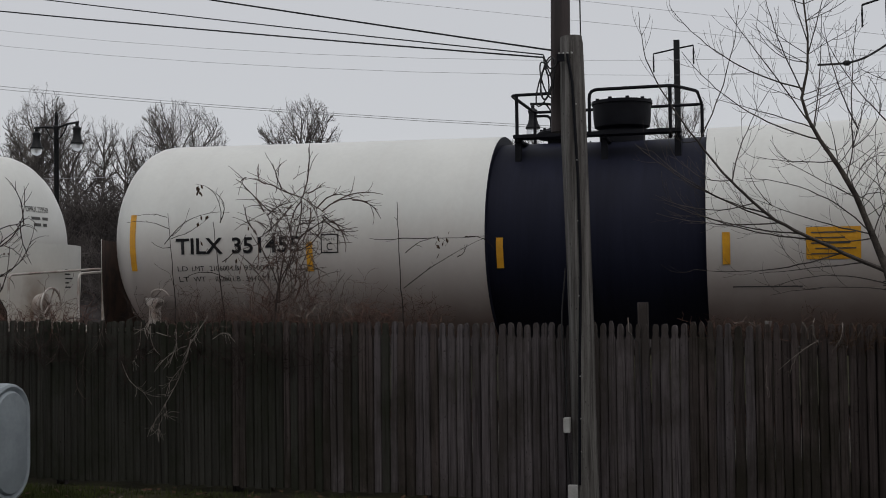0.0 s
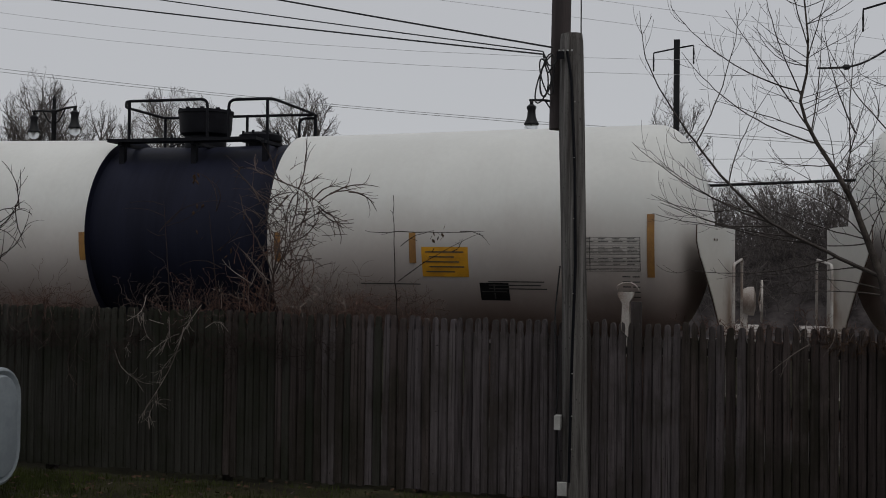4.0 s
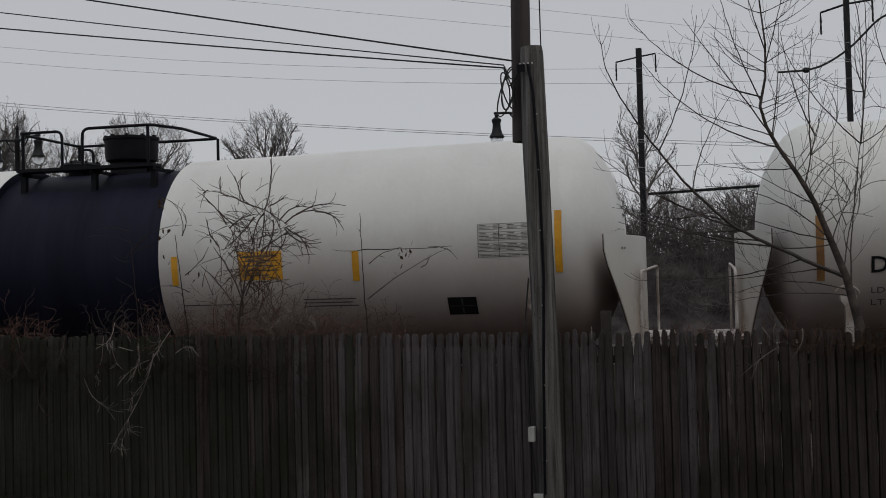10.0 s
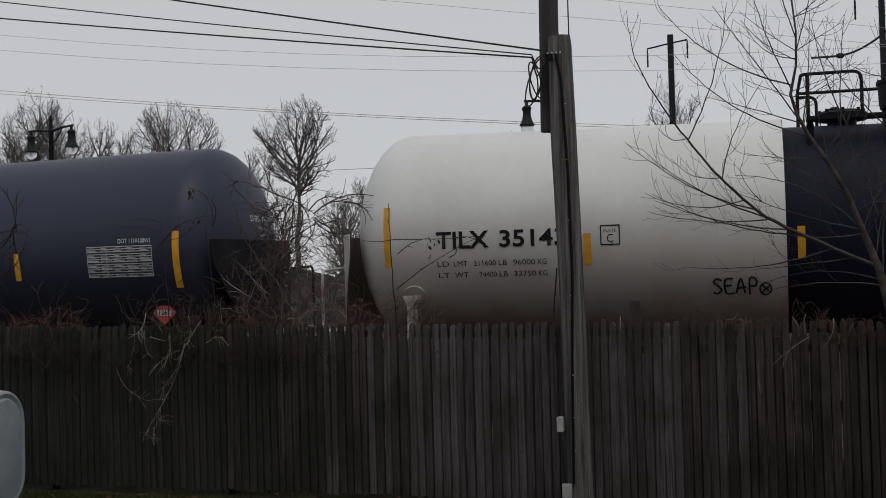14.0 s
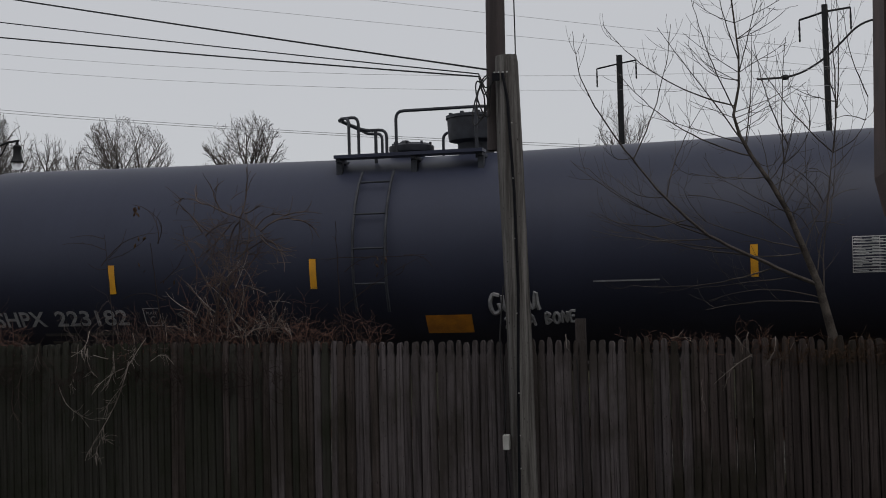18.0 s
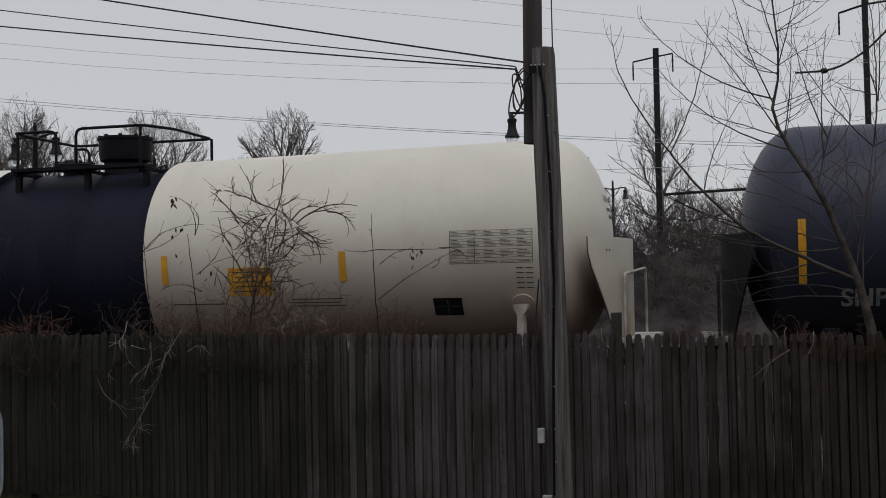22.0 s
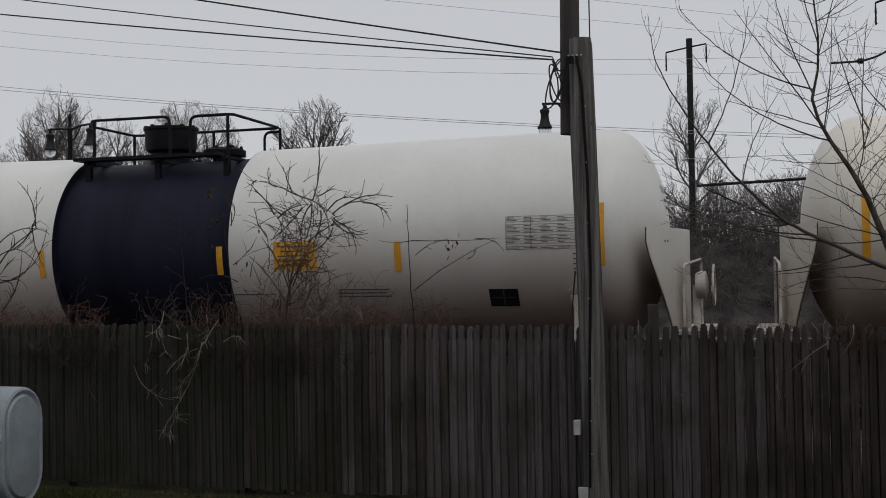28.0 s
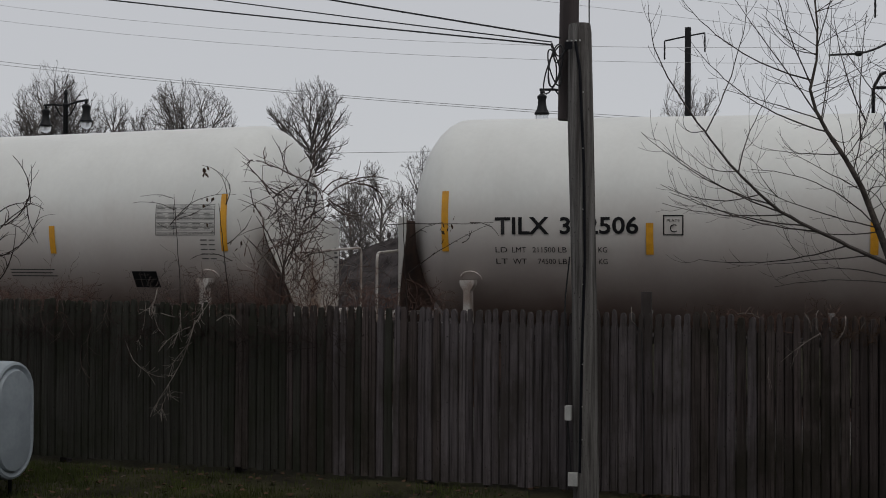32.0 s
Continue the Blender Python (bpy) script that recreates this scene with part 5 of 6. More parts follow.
def fork(s, v, r, every, longest, level):
    """Side twigs by turns on either side of a shoot, bending upwards."""
    side, n = trnd.choice((-1, 1)), len(v)
    span = sum((b - a).length for a, b in zip(v, v[1:]))
    for k in range(int(span / every)):
        i = min(n - 1, max(1, int(n * (.16 + .84 * (k + trnd.random()) * every / span))))
        d = v[i] - v[i - 1]
        side = -side
        a = math.degrees(math.atan2(d.z, d.x)) + side * trnd.uniform(16, 46)
        up = (90 - a + 180) % 360 - 180
        ln = longest * trnd.uniform(.35, 1) * (1 - .45 * i / n)
        w = curving(v[i].x, v[i].y, v[i].z, a, ln, max(-190, min(190, up * trnd.uniform(.8, 2.6))), .045)
        s.tube(w, [max(.0021, r * (1 - .6 * q / len(w))) for q in range(len(w))], 4, False)
        if level and ln > .22:
            fork(s, w, max(.0025, r * .7), .22, ln * .6, level - 1)


def bowed(x, z, x1, z1, bow, y=0.0):
    """Points of a limb from x, z to x1, z1 that bows to one side by a share of its length."""
    a, b = Vector((x, y, z)), Vector((x1, y + trnd.uniform(-.25, .25), z1))
    d = b - a
    m = (a + b) / 2 + Vector((-d.z, 0, d.x)) * bow * 2
    n = max(6, int(d.length / .11))
    out = [a * (1 - t) ** 2 + m * 2 * t * (1 - t) + b * t * t for t in [i / n for i in range(n + 1)]]
    return [p + Vector((trnd.uniform(-1, 1), trnd.uniform(-1, 1), trnd.uniform(-1, 1))) * .006 * (0 < i < n) for i, p in enumerate(out)]


# start, end and bow of each limb, in the plane of the tree
LOW_LIMBS = ((-1.23, 3.10, -2.78, 4.02, .05), (-1.37, 3.15, -2.57, 3.91, .07), (-1.72, 3.53, -2.25, 3.78, .15), (-1.70, 3.54, -1.24, 4.59, .06), (-2.04, 3.98, -1.60, 5.48, -.05),
             (-2.06, 3.98, -2.27, 4.19, .44), (-.85, 2.91, -2.50, 3.42, .06), (-.97, 2.96, -2.46, 3.33, .04), (-1.47, 3.31, -2.53, 3.40, .11), (-1.20, 3.08, -2.54, 3.21, .05),
             (-.09, 2.37, -1.29, 2.38, -.09), (-.33, 2.62, -1.44, 2.52, 0), (-.53, 2.80, -2.15, 2.58, .06), (-.28, 2.93, -1.58, 3.59, -.11), (-.29, 2.92, -1.59, 3.42, .03),
             (-.25, 2.88, -1.48, 3.04, .07), (-1.26, 3.21, -1.52, 3.63, .07), (-.05, 2.32, -1.33, 2.28, -.05))
HIGH_LIMBS = ((-.96, 4.56, -2.35, 5.53, .09), (-.83, 3.94, -2.24, 5.04, .09), (-.86, 4.10, -1.89, 4.52, -.01), (-.85, 4.15, -1.76, 5.50, 0), (-.99, 4.50, -1.40, 5.9, .03),
              (-.90, 4.92, -.60, 5.9, 0), (-.90, 4.85, -1.42, 5.28, .16), (-.81, 4.05, -.41, 4.07, -.5), (-.49, 3.54, -.22, 4.64, .01), (-.83, 4.11, -.72, 5.37, -.02),
              (.10, 3.97, -.70, 5.28, .04), (-.05, 2.35, .12, 4.00, .02), (.12, 4.00, .04, 5.9, -.04), (-.14, 2.60, .14, 3.69, .02), (-.26, 2.90, .21, 3.81, .04),
              (-.58, 3.70, -.68, 4.30, -.03), (-.61, 3.74, -1.45, 3.84, .04), (-.39, 3.32, -1.15, 3.77, 0), (-.91, 5.07, -1.13, 6.2, .03))
RIGHT_LIMBS = ((0.52, 4.55, 0.08, 5.25, 0.06), (0.53, 4.52, -0.31, 4.76, 0.05), (0.15, 4.01, -0.72, 5.27, 0.05), (0.10, 3.28, 0.18, 4.50, 0), (0.18, 4.50, 0.20, 5.8, -0.02), (0.15, 4.01, 0.50, 4.59, -0.18),
               (0.55, 4.76, 0.28, 5.6, 0.05), (-0.41, 3.86, -0.36, 5.28, 0.02), (0.54, 4.37, 0.04, 4.30, -0.15), (0.02, 2.79, 0.03, 3.21, 0.24), (-0.12, 3.39, -0.55, 3.73, -0.06), (-0.23, 3.33, 0.18, 3.17, 0.04))
tv = bent(tp, .3, 3)
s = Shape()
v = []
for row in ((-.12, 2.53, -1.26, 3.1, .01), (-1.26, 3.1, -2.06, 3.98, .04), (-2.06, 3.98, -2.6, 4.9, .04), (-2.6, 4.9, -2.66, 5.4, .02)):
    v += bowed(*row, v[-1].y if v else 0)[1 if v else 0:]
s.tube(v, [.024 * (1 - .93 * q / len(v)) for q in range(len(v))], 7, False)
fork(s, v, .0034, .26, .6, 1)
part("limb", s, "grey_twig", tree, "long low limb curving up at its end")
shoots = [a.lerp(b, k / 6) for line in (tv, v) for a, b in zip(line[:-1], line[1:]) for k in range(6)]
for x, z, x1, z1, bow in LOW_LIMBS + HIGH_LIMBS + RIGHT_LIMBS:
    s = Shape()
    near = min(shoots, key=lambda p: (p.x - x) ** 2 + (p.z - z) ** 2)
    v = bowed(near.x, near.z, x1, z1, bow, near.y)
    shoots += v[2:]
    r = .0042 + .003 * math.hypot(x1 - x, z1 - z)
    s.tube(v, [max(.0026, r * (1 - .72 * q / len(v))) for q in range(len(v))], 6, False)
    fork(s, v, .0034, .24 if z > 2.9 else .4, .7, 1)
    part("limb", s, "grey_twig", tree)
for k in range(18):
    s = Shape()
    p = tv[trnd.randint(12, len(tv) - 8)]
    a = trnd.uniform(110, 175) if k % 4 == 0 else trnd.uniform(5, 80)
    v = curving(p.x, p.y, p.z, a, trnd.uniform(.4, .9), trnd.uniform(5, 40) * (1 if a < 90 else -1), .07)
    s.tube(v, [.0052 * (1 - .6 * q / len(v)) for q in range(len(v))], 5, False)
    fork(s, v, .0034, .2, .45, 1)
    part("branch", s, "grey_twig", tree)


# ---- shrub and vines along the fence ----
def canes(name, x, y, label, category, seed, mat, rows, r, twigs, ln, foot=None, curl=420):
    """A plant of bowed canes with short curved twigs; rows: start, end and bow of each cane, from x. foot: where the first cane enters the ground, curl: how far twigs bend."""
    rnd = random.Random(seed)
    ob = empty(name, x, y, 0, label, category)
    for k, (x0, z0, x1, z1, bow) in enumerate(rows):
        s = Shape()
        v = bowed(x0, z0, x1, z1, bow, rnd.uniform(-.06, .06))
        if k == 0 and foot is not None:
            v = [Vector((foot, 0, 0)), Vector((foot, 0, z0 * .6))] + v
        n = len(v) - 1
        rr = r * (1.5 if k == 0 else 1.0)
        s.tube(v, [max(rr * (1 - .6 * i / n), .0026) for i in range(n + 1)], 5, False)
        cane = part("stem" if k == 0 and foot is not None else "cane", s, mat, ob)
        for q in range(twigs):
            i = rnd.randint(2, n - 2)
            d = (v[i] - v[i - 1]).normalized() + Vector((rnd.uniform(-1, 1), rnd.uniform(-.3, .3), rnd.uniform(-.8, .9))) * .8
            a = math.degrees(math.atan2(d.z, d.x))
            w = curving(v[i].x, v[i].y, v[i].z, a, ln * rnd.uniform(.4, 1.3), rnd.uniform(-curl, curl), .24)
            part("twig", Shape().tube(w, [max(.0022, rr * .5 * (1 - .6 * e / len(w))) for e in range(len(w))], 4, False), mat, cane)
    return ob


BUSH = ((-0.02, 2.24, 0.21, 3.05, 0.03), (0.21, 3.05, 0.31, 3.51, -0.04), (0.31, 3.51, 0.34, 4.12, -0.06), (0.08, 3.59, 0.56, 3.29, 0.06), (0.56, 3.29, 0.94, 3.10, -0.07), (0.08, 3.59, -0.43, 3.77, -0.03),
        (-0.43, 3.77, -0.61, 3.75, -0.06), (-0.19, 3.69, -0.38, 3.96, 0.20), (0.03, 3.62, -0.07, 3.93, 0.01), (0.49, 3.36, 0.94, 3.49, 0.21), (0.68, 3.44, 1.25, 3.53, 0.11), (0.56, 3.33, 1.20, 3.34, 0.23),
        (0.94, 3.46, 1.28, 3.23, 0.18), (-0.02, 2.24, -0.21, 3.35, -0.04), (-0.21, 3.35, -0.51, 3.75, -0.07), (0.05, 2.48, 0.13, 3.39, -0.11), (0.15, 2.85, 0.54, 3.27, -0.19), (0.22, 3.02, 0.68, 3.29, 0.01),
        (0.03, 2.40, -0.29, 3.08, -0.05), (-0.29, 3.08, -0.51, 3.45, 0.07), (-0.05, 2.31, -0.49, 2.85, -0.05), (0.00, 2.48, 0.49, 2.84, 0.16), (0.56, 3.27, 1.10, 3.08, -0.14), (0.15, 3.43, -0.19, 3.03, 0.04),
        (0.30, 3.47, 0.13, 2.94, -0.15), (0.39, 3.38, 0.20, 2.84, 0.12), (-0.14, 3.30, 0.30, 3.45, 0.11), (-0.31, 3.53, 0.15, 3.30, -0.14), (0.68, 3.22, 0.87, 2.84, 0.15), (0.36, 3.56, 0.56, 3.67, -0.07))
bush = canes("shrub", -5.7, 13.25, "tangled bare shrub rising behind the fence", "shrub", 31, "shrub_twig", BUSH, .0098, 4, .22, -.1, 150)
crnd = random.Random(77)
for k in range(120):
    # short crooked shoots that thicken the shrub's core
    s = Shape()
    v = curving(crnd.gauss(.15, .2), crnd.uniform(-.2, .2), crnd.gauss(3.0, .27), crnd.uniform(-20, 200), crnd.uniform(.16, .5), crnd.uniform(-110, 110), .17)
    s.tube(v, [crnd.uniform(.0032, .0058) * (1 - .5 * i / len(v)) for i in range(len(v))], 5, False)
    if k % 3 == 0:
        fork(s, v, .0028, .14, .16, 0)
    part("cane", s, "shrub_twig", bush)
for k in range(50):
    s = Shape()
    x, z = crnd.gauss(-5.6, .3), crnd.uniform(2.0, 2.75)
    v = curving(x + 5.7, crnd.uniform(-.15, .15), z, crnd.uniform(20, 160), crnd.uniform(.25, .6), crnd.uniform(-130, 130), .14)
    s.tube(v, [crnd.uniform(.004, .0066) * (1 - .5 * i / len(v)) for i in range(len(v))], 5, False)
    fork(s, v, .003, .16, .2, 0)
    part("cane", s, "cane" if k % 3 == 1 else "red_twig", bush)
canes("sapling", -6.7, 13.2, "slender bare sapling with curled dead leaves", "sapling", 33, "twig", (
    (.30, 2.06, .26, 3.23, 0), (.26, 3.23, -.16, 3.73, -.21), (.35, 2.54, -.27, 2.56, -.13), (-.47, 2.98, .32, 3.36, .16), (.30, 2.75, .72, 3.07, -.07), (.26, 3.23, .18, 3.65, -.3)), .006, 2, .14, .32)
canes("sapling", -7.2, 13.2, "slender bare sapling with level side twigs", "sapling", 34, "twig", (
    (.14, 2.28, .06, 3.36, 0), (.07, 3.17, -.52, 3.26, -.08), (.07, 3.31, -.48, 3.35, -.06), (.08, 3.08, .32, 3.42, -.1), (.09, 2.94, -.25, 3.02, .1), (.08, 3.05, .56, 3.31, -.06)), .0048, 1, .08, .15)
canes("sapling", -4.15, 13.2, "slender bare sapling with two forked side shoots", "sapling", 35, "twig", (
    (.03, 1.95, .03, 3.4, .01), (.04, 2.82, .47, 3.0, .07), (.04, 2.41, 1.01, 2.97, .04), (.04, 2.99, 1.08, 2.99, -.01), (.04, 2.99, -.39, 3.0, .04), (.78, 2.99, 1.11, 2.84, .17), (.68, 2.76, .83, 2.9, -.12)),
      .0058, 2, .07, .03)
canes("shrub", -9.2, 13.2, "small bare shrub at the fence's far end", "shrub", 36, "twig", (
    (-.74, 2.41, .03, 3.28, .11), (-.65, 2.56, .07, 3.28, -.21), (.03, 3.28, -.14, 3.87, -.13), (-.39, 2.99, .15, 3.75, -.17), (-.57, 3.07, .33, 3.19, .15), (-.65, 2.85, .08, 2.77, .27),
    (-.74, 2.7, -.05, 2.99, -.32), (-.01, 3.32, -.01, 2.77, -.08), (-.7, 2.2, -.2, 2.9, .1), (-.5, 2.2, -.1, 3.0, -.1)), .0085, 4, .25, -.75)
canes("bramble", -7.0, 12.9, "pale dry bramble canes looped over the fence", "bramble", 51, "cane", (
    (.32, 1.83, -.11, .87, .06), (-.59, 1.56, -.06, 1.14, -.18), (-.36, 2.04, -.66, 1.37, .09), (-.23, 1.99, .19, 1.62, -.4), (-.16, 1.91, .37, 1.81, -.05), (.24, 1.56, .06, 1.16, -.11),
    (-.08, .9, -.07, .63, -.09), (-.07, .95, -.21, .67, -.07), (-.04, .92, .08, .89, .3), (.53, 2.1, .3, 1.56, -.04), (-.07, 2.04, .27, 1.86, -.21), (.6, 1.83, .97, 1.8, .24), (.36, 2.16, .3, 1.8, .1), (-.2, 2.2, -.33, 1.9, .2), (-.45, 1.95, -.2, 1.72, .2), (.1, 1.95, .05, 1.5, .15), (.25, 1.75, -.1, 1.45, -.1)), .0052, 7, .15)
canes("bramble", -8.2, 12.9, "dim bramble canes trailing down the fence", "bramble", 52, "shrub_twig", (
    (-.07, 1.49, .31, 1.01, -.33), (.09, 1.77, .04, 1.22, -.11), (-.3, 2.05, -.5, 1.5, .2), (-.6, 2.08, -.35, 1.6, -.2), (.35, 2.06, .2, 1.7, .1), (-.2, 2.06, .2, 1.95, .2), (-.9, 2.08, -.7, 1.75, -.2)), .005, 4, .2)
canes("bramble", 2.0, 12.9, "pale dry stalks hanging on the mossy fence", "bramble", 53, "cane", (
    (-1.54, 1.81, -1.94, 1.51, -.03), (-1.75, 1.67, -1.85, 1.43, -.02), (-2.06, 1.56, -2.05, 1.21, -.04), (-1.57, 2.05, -1.54, 1.79, -.15), (-2.38, 1.99, -2.15, 1.97, .14), (-1.71, 2.02, -1.64, 1.82, .12),
    (-1.3, 2.0, -1.42, 1.7, .1), (-1.1, 1.95, -1.15, 1.6, -.1)), .0048, 2, .1)
drnd = random.Random(54)
canes("bramble", -7.0, 12.92, "dark bramble canes matted on the fence", "bramble", 55, "twig",
      [(x, z, x + drnd.uniform(-.6, .6), z - drnd.uniform(.05, .75), drnd.uniform(-.3, .3)) for x, z in [(drnd.uniform(-1.8, 2.2), drnd.uniform(1.45, 2.12)) for k in range(60)]], .0036, 3, .2)


def thicket(x0, x1, y, z0, z1, n, seed, mat, label, ln=.35):
    rnd = random.Random(seed)
    s = Shape()
    for k in range(n):
        x = rnd.uniform(x0, x1)
        grow(s, rnd, Vector((x, y + rnd.uniform(-.12, .25), z0 + rnd.uniform(-.1, .25) * (z1 - z0))), Vector((rnd.uniform(-.7, .7), rnd.uniform(-.3, .3), 1)), ln * rnd.uniform(.5, 1.3), .005, 2, .8, -.04, 3, 5, (1, 3), .7, .002, .5)
    return tagged(part("thicket", s, mat), label, "thicket", kind="stuff")


thicket(-6.9, -4.6, 13.2, 1.85, 2.4, 120, 61, "red_twig", "fine reddish twigs tangled along the fence top")
thicket(-4.7, -3.7, 13.2, 1.9, 2.45, 46, 62, "red_twig", "fine reddish twigs by the sapling", .3)
thicket(-10.5, -8.3, 13.2, 1.8, 2.5, 120, 63, "red_twig", "fine brown twigs along the fence top")
thicket(-9.6, -4.6, 12.9, 1.55, 2.05, 230, 67, "twig", "dim fine twigs matted on the upper fence", .28)
thicket(-7.6, -6.2, 13.22, 1.8, 2.3, 46, 68, "shrub_twig", "grey fine twigs tangled along the fence top", .4)
thicket(-.9, .9, 13.15, 1.8, 2.15, 60, 69, "red_twig", "fine brown twigs behind the fence top", .2)
thicket(0.6, 3.5, 12.98, 1.72, 2.1, 300, 64, "dead_leaf", "dry vine tangle on the fence top", .16)

thicket(-6.4, -4.6, 13.25, 2.0, 2.5, 24, 65, "cane", "pale fine twigs filling the shrub", .35)
thicket(-6.2, -4.9, 13.25, 2.1, 2.8, 24, 66, "red_twig", "fine reddish twigs filling the shrub", .35)
leaves = Shape()
lr = random.Random(71)
for k in range(26):
    x, z = lr.choice(((-6.7, 3.3), (-6.62, 2.9), (-6.75, 3.6), (-3.7, 2.72), (-3.65, 2.95), (-6.3, 2.75), (-6.0, 3.2)))
    c = Vector((x + lr.uniform(-.08, .08), 13.2, z + lr.uniform(-.1, .1)))
    a, b = Vector((lr.uniform(-1, 1), lr.uniform(-1, 1), lr.uniform(-1, 1))).normalized() * .02, Vector((lr.uniform(-1, 1), 0, -1)).normalized() * .034
    n = len(leaves.v)
    leaves.v += [tuple(c - b), tuple(c + a), tuple(c + b), tuple(c - a), tuple(c + Vector((0, -.012, 0)))]
    leaves.f += [[n, n + 1, n + 4], [n + 1, n + 2, n + 4], [n + 2, n + 3, n + 4], [n + 3, n, n + 4]]
tagged(part("dead_leaves", leaves, "dead_leaf"), "curled brown dead leaves clinging to the saplings", "leaves", kind="stuff")

# later shoots on the side of the leaning tree away from the pole
SIDE_LIMBS = ((-0.31, 3.12, -0.52, 3.89, 0.02), (-0.12, 3.12, -0.18, 4.16, 0.05), (-0.41, 3.23, -0.07, 3.72, 0.04), (-0.46, 3.34, -0.73, 3.90, -0.08), (-0.51, 3.45, -0.10, 3.94, 0.03), (-0.20, 3.17, -0.57, 3.37, -0.18),
              (-0.07, 3.45, -0.41, 3.84, -0.09), (-0.18, 4.16, -0.23, 4.71, -0.11), (-0.59, 3.70, -0.34, 4.28, -0.10), (0.05, 3.21, 0.14, 4.15, -0.01), (0.08, 3.43, 0.40, 3.59, 0.10), (0.12, 3.82, 0.39, 4.19, -0.08),
              (-0.36, 3.84, -0.13, 4.33, -0.11), (-0.45, 3.28, -0.05, 3.35, 0.17), (-0.39, 3.62, -0.04, 3.77, 0.18), (0.09, 3.60, -0.15, 3.83, -0.19))
for x, z, x1, z1, bow in SIDE_LIMBS:
    s = Shape()
    near = min(shoots, key=lambda p: (p.x - x) ** 2 + (p.z - z) ** 2)
    v = bowed(near.x, near.z, x1, z1, bow, near.y)
    s.tube(v, [max(.0024, .0058 * (1 - .6 * q / len(v))) for q in range(len(v))], 5, False)
    fork(s, v, .003, .22, .4, 1)
    part("branch", s, "grey_twig", tree)


# ---- yard: grass and litter ----
gr = random.Random(81)
blades = Shape()
while len(blades.f) < 26000:
    x, y = gr.uniform(-9.5, 1.5), gr.uniform(9.2, 12.95)
    # tufts grow in patches, thinner towards the pole
    lush = noise.noise(Vector((x * .9, y * .9, 3.0))) + .5 * noise.noise(Vector((x * 3.1, y * 3.1, 7.0))) - .12 * (x + 5.5)
    if lush < gr.uniform(-.5, .6):
        continue
    h, a = gr.uniform(.02, .085), gr.uniform(0, 6.28)
    dx, dy = .006 * math.cos(a), .006 * math.sin(a)
    n = len(blades.v)
    blades.v += [(x - dx, y - dy, -.02), (x + dx, y + dy, -.02), (x + gr.uniform(-.03, .03), y + gr.uniform(-.03, .03), h)]
    blades.f.append([n, n + 1, n + 2])
tagged(part("grass", blades, "grass"), "short mossy winter grass before the fence", "grass", kind="stuff")
litter = Shape()
for k in range(520):
    x, y = gr.uniform(-9.5, 1.5), gr.uniform(9.2, 12.95)
    a, r = gr.uniform(0, 6.28), gr.uniform(.02, .05)
    z = gr.uniform(.035, .06)
    n = len(litter.v)
    litter.v += [(x + r * math.cos(a + q), y + r * .7 * math.sin(a + q), z + gr.uniform(-.01, .02)) for q in (0, 1.3, 2.6, 3.9, 5.2)]
    litter.f.append([n, n + 1, n + 2, n + 3, n + 4])
tagged(part("leaf_litter", litter, "dead_leaf"), "fallen brown leaves scattered in the grass", "leaves", kind="stuff")
scraps = Shape()
for k in range(45):
    x, y, r, a = gr.uniform(-8.5, -.5), gr.uniform(9.6, 12.6), gr.uniform(.012, .035), gr.uniform(0, 6.28)
    n = len(scraps.v)
    scraps.v += [(x + r * math.cos(a + q), y + r * math.sin(a + q), gr.uniform(.04, .08)) for q in (0, 1.7, 3.3, 4.8)]
    scraps.f.append([n, n + 1, n + 2, n + 3])
tagged(part("pale_scraps", scraps, "shrub_twig"), "pale bleached leaves and chips lying in the grass", "leaves", kind="stuff")

# ---- white mobile home with oval oil tank ----
home = empty("mobile_home", -7.85, 10.5, 0, "white mobile home with blue-grey ribbed roof fascia", "mobile home")
home.matrix_world = pose(-7.85, 10.5, 0, 0, 0, 6)
part("wall", Shape().box(-5, 0, -8, 0, 1.0, 3.5), "siding", home)
part("roof", Shape().box(-5, -.05, -8, -.05, 3.9, 3.96), "blue_metal", home)
part("roof_fascia", Shape().box(-5, 0.012, -8, 0.012, 3.505, 3.9), "blue_metal", home, "blue-grey ribbed fascia")
for k in range(40):
    part("fascia_rib", Shape().box(.012, .03, -8 + k * .2, -8 + k * .2 + .06, 3.51, 3.9), "blue_metal", home)
part("fascia_edge", Shape().box(-5, .04, -8, .04, 3.9, 3.94), "blue_metal", home)
part("sill_trim", Shape().box(-5, .035, -8, .035, .86, .93), "siding", home, "white sill trim")
part("sill_cap", Shape().box(-5, .06, -8, .06, .935, 1.0), "siding", home, "white rounded cap over the sill")
part("skirting_lip", Shape().box(-5, .03, -8, .03, .04, .1), "siding", home, "white lip at the foot of the skirting")
part("skirting", Shape().plate([(-5, .1), (-.02, .1), (-.02, .86), (-5, .86)], -8, -.02), "siding", home, "white skirting panel")
part("vent_box", Shape().box(-.03, .12, -1.0, -.48, .2, .62), "vent_grey", home, "dark grey-green vent box on the skirting")
part("vent_lip", Shape().box(.121, .135, -1.02, -.46, .5, .64), "vent_grey", home)
part("corner_trim", Shape().box(-.06, .008, -.06, .008, 1.005, 3.5), "siding", home)
otank = empty("oil_tank", -7.78, 10.92, 0, "grey oval heating oil tank beside the mobile home", "oil tank")


def stadium(w, h, n=10):
    r, out = w / 2, []
    for k in range(n + 1):
        a = math.pi * k / n
        out.append((r * math.cos(a), h / 2 - r + r * math.sin(a)))
    for k in range(n + 1):
        a = math.pi + math.pi * k / n
        out.append((r * math.cos(a), -h / 2 + r + r * math.sin(a)))
    return out


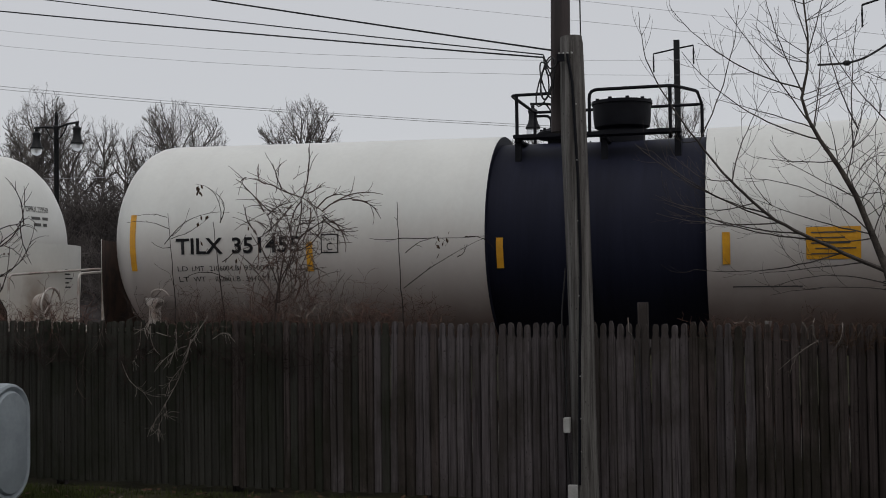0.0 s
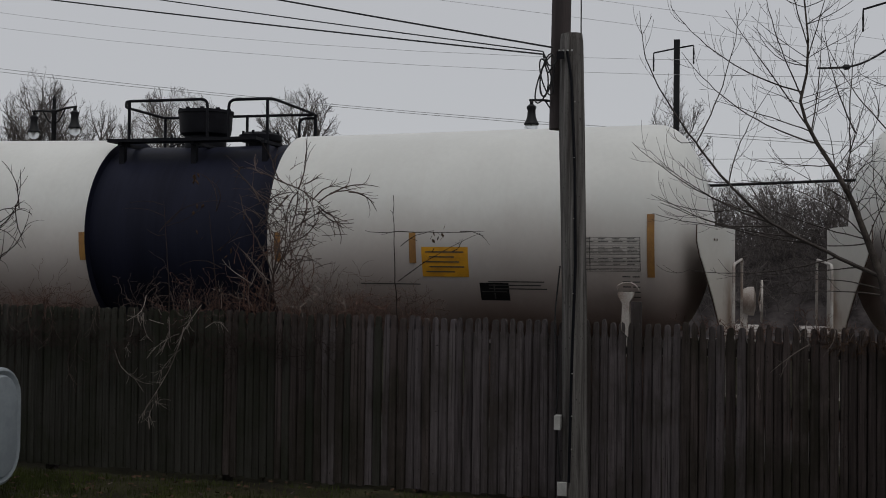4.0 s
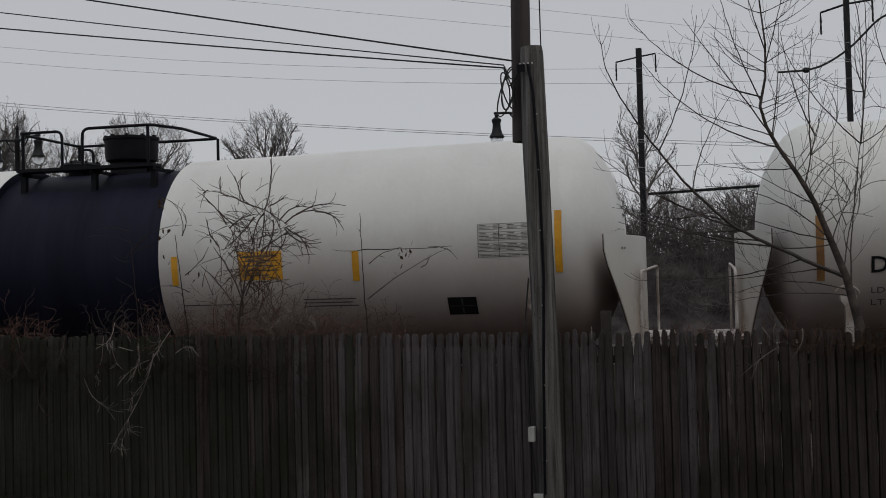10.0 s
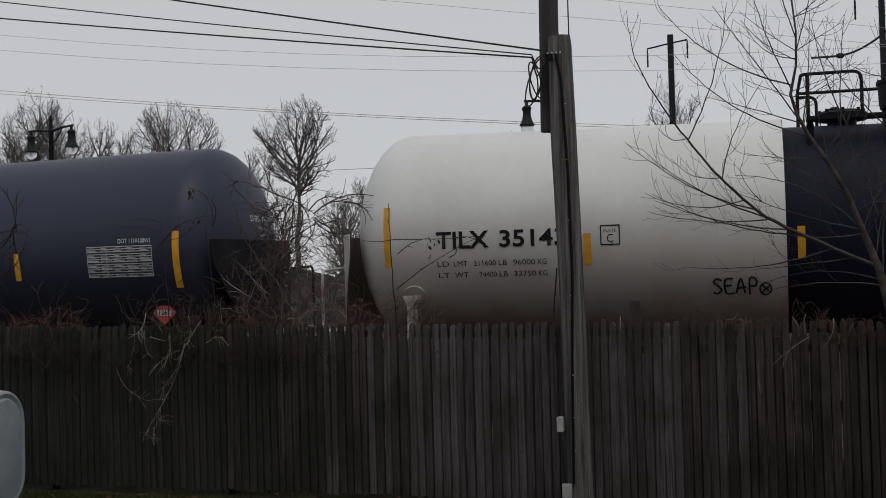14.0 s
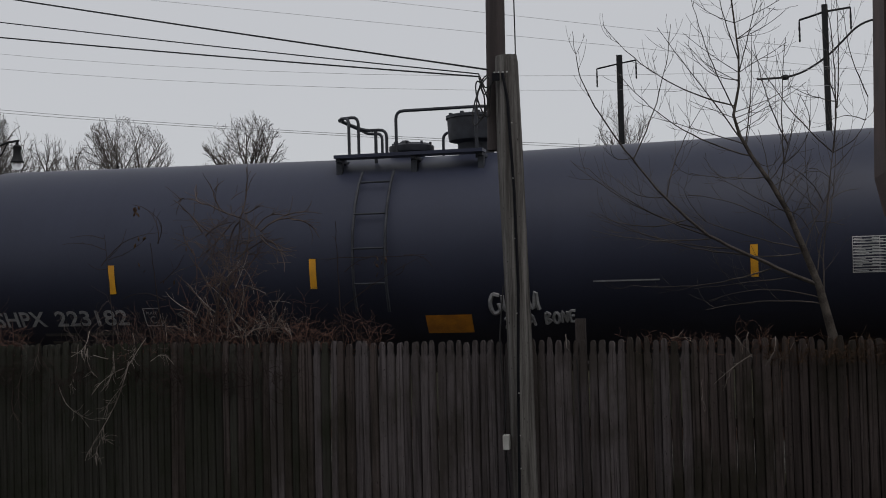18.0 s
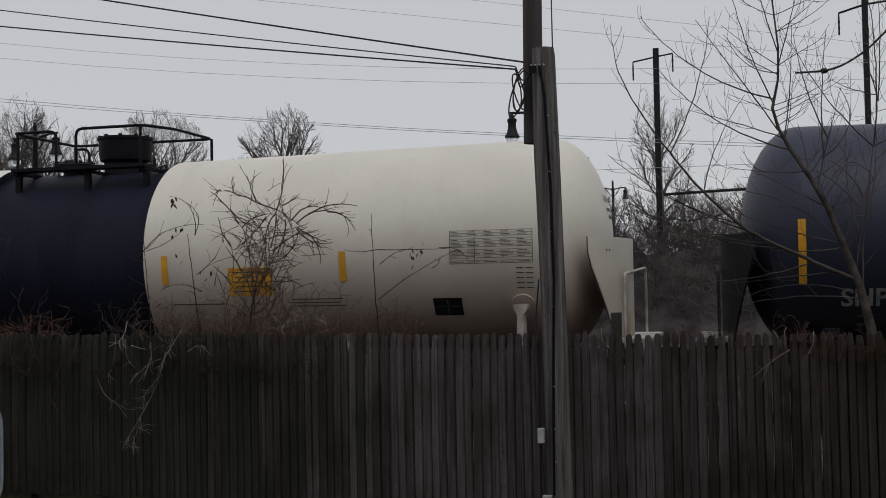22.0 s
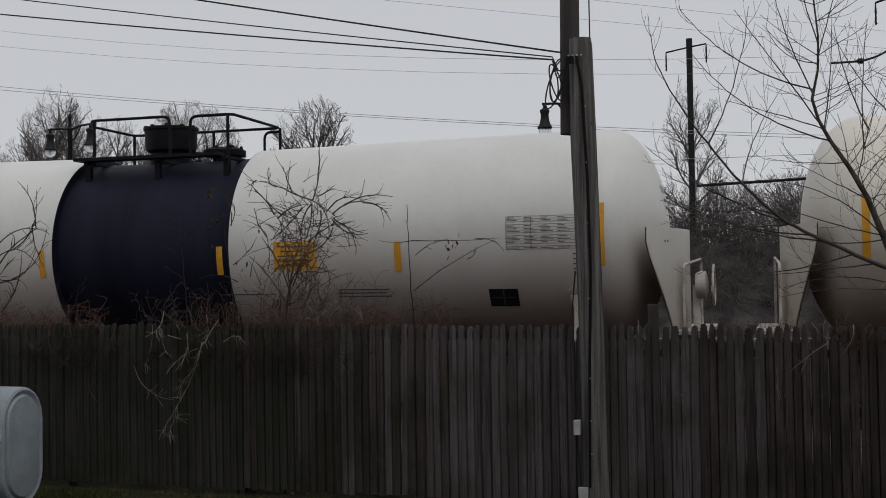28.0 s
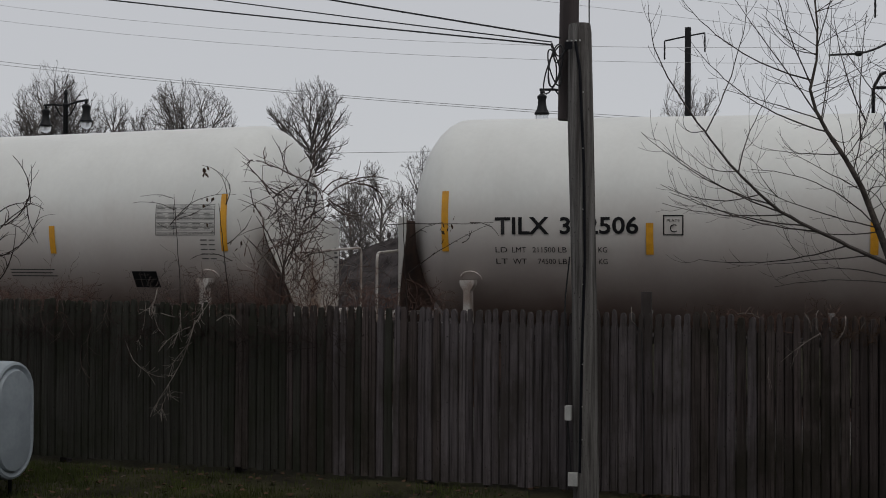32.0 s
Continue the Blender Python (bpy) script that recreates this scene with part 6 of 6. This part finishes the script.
body = Shape()
rings = []
for x, k in ((-1.5, .86), (-1.46, 1), (-.04, 1), (0.0, .97), (.012, .9), (.0, .84), (-.012, .78), (.02, .72), (.03, .4)):
    ol = stadium(.72 * k, 1.26 - .72 * (1 - k))
    rings.append(len(body.v))
    body.v += [(x, y, z + .83) for y, z in ol]
m = len(stadium(1, 2))
for a, b in zip(rings, rings[1:]):
    for k in range(m):
        j = (k + 1) % m
        body.f.append([a + k, a + j, b + j, b + k])
body.f += [[rings[0] + k for k in range(m)][::-1], [rings[-1] + k for k in range(m)]]
part("tank_body", body, "oil_tank", otank, smooth=True)
for x in (-1.3, -.2):
    for y in (-.22, .22):
        part("tank_leg", Shape().tube([(x, y, 0), (x, y, .42)], .02, 6), "black_steel", otank)
part("fill_pipe", Shape().tube([(-.6, 0, 1.35), (-.6, 0, 1.7)], .025, 8), "oil_tank", otank)

# ---- the neighbour's house edge ----
nb = empty("neighbour_house", 1.36, 9.0, 0, "pale house with dark brown eave boards", "house")
part("wall", Shape().box(.12, 6, -8, 0, 0, 3.1), "beige_wall", nb)
part("corner_board", Shape().box(.0, .119, -.14, .03, .0, 2.95), "siding", nb, "white corner board")
part("eave_board", Shape().plate([(-.02, 3.02), (.12, 2.95), (.5, 6.2), (.0, 6.2), (-.08, 3.3)], -.3, .3), "brown_trim", nb, "dark brown eave board")
part("gutter_pipe", Shape().tube([(.03, .1, 0), (.03, .1, 2.9)], .03, 8), "brown_trim", nb)
part("roof", Shape().plate([(.5, 3.15), (6, 3.15), (6, 6.2), (.55, 6.2)], -8, -.31), "brown_trim", nb)

# ---- unseen wall added behind the camera to dim the sky light on the fence ----
tagged(part("sky_block_wall", Shape().box(-14, 14, -2.2, -1.6, 0, 9), "sky_block_wall"), "unseen plain wall added behind the viewpoint to block sky light", "wall", kind="structure")


# ---- the train rolls by ----
HEADWAY = [(0, -2.08), (4, 9.24), (9, 23.53), (13, 35.17), (16.5, 45.49), (19, 53.03), (23, 65.05), (26, 74.19), (32, 92.77)]


def motions():
    for i, car in enumerate(CARS):
        walk(car, [(t, pose(x - PITCH * i, TRACK_Y, RAIL_Z)) for t, x in HEADWAY])


motions()
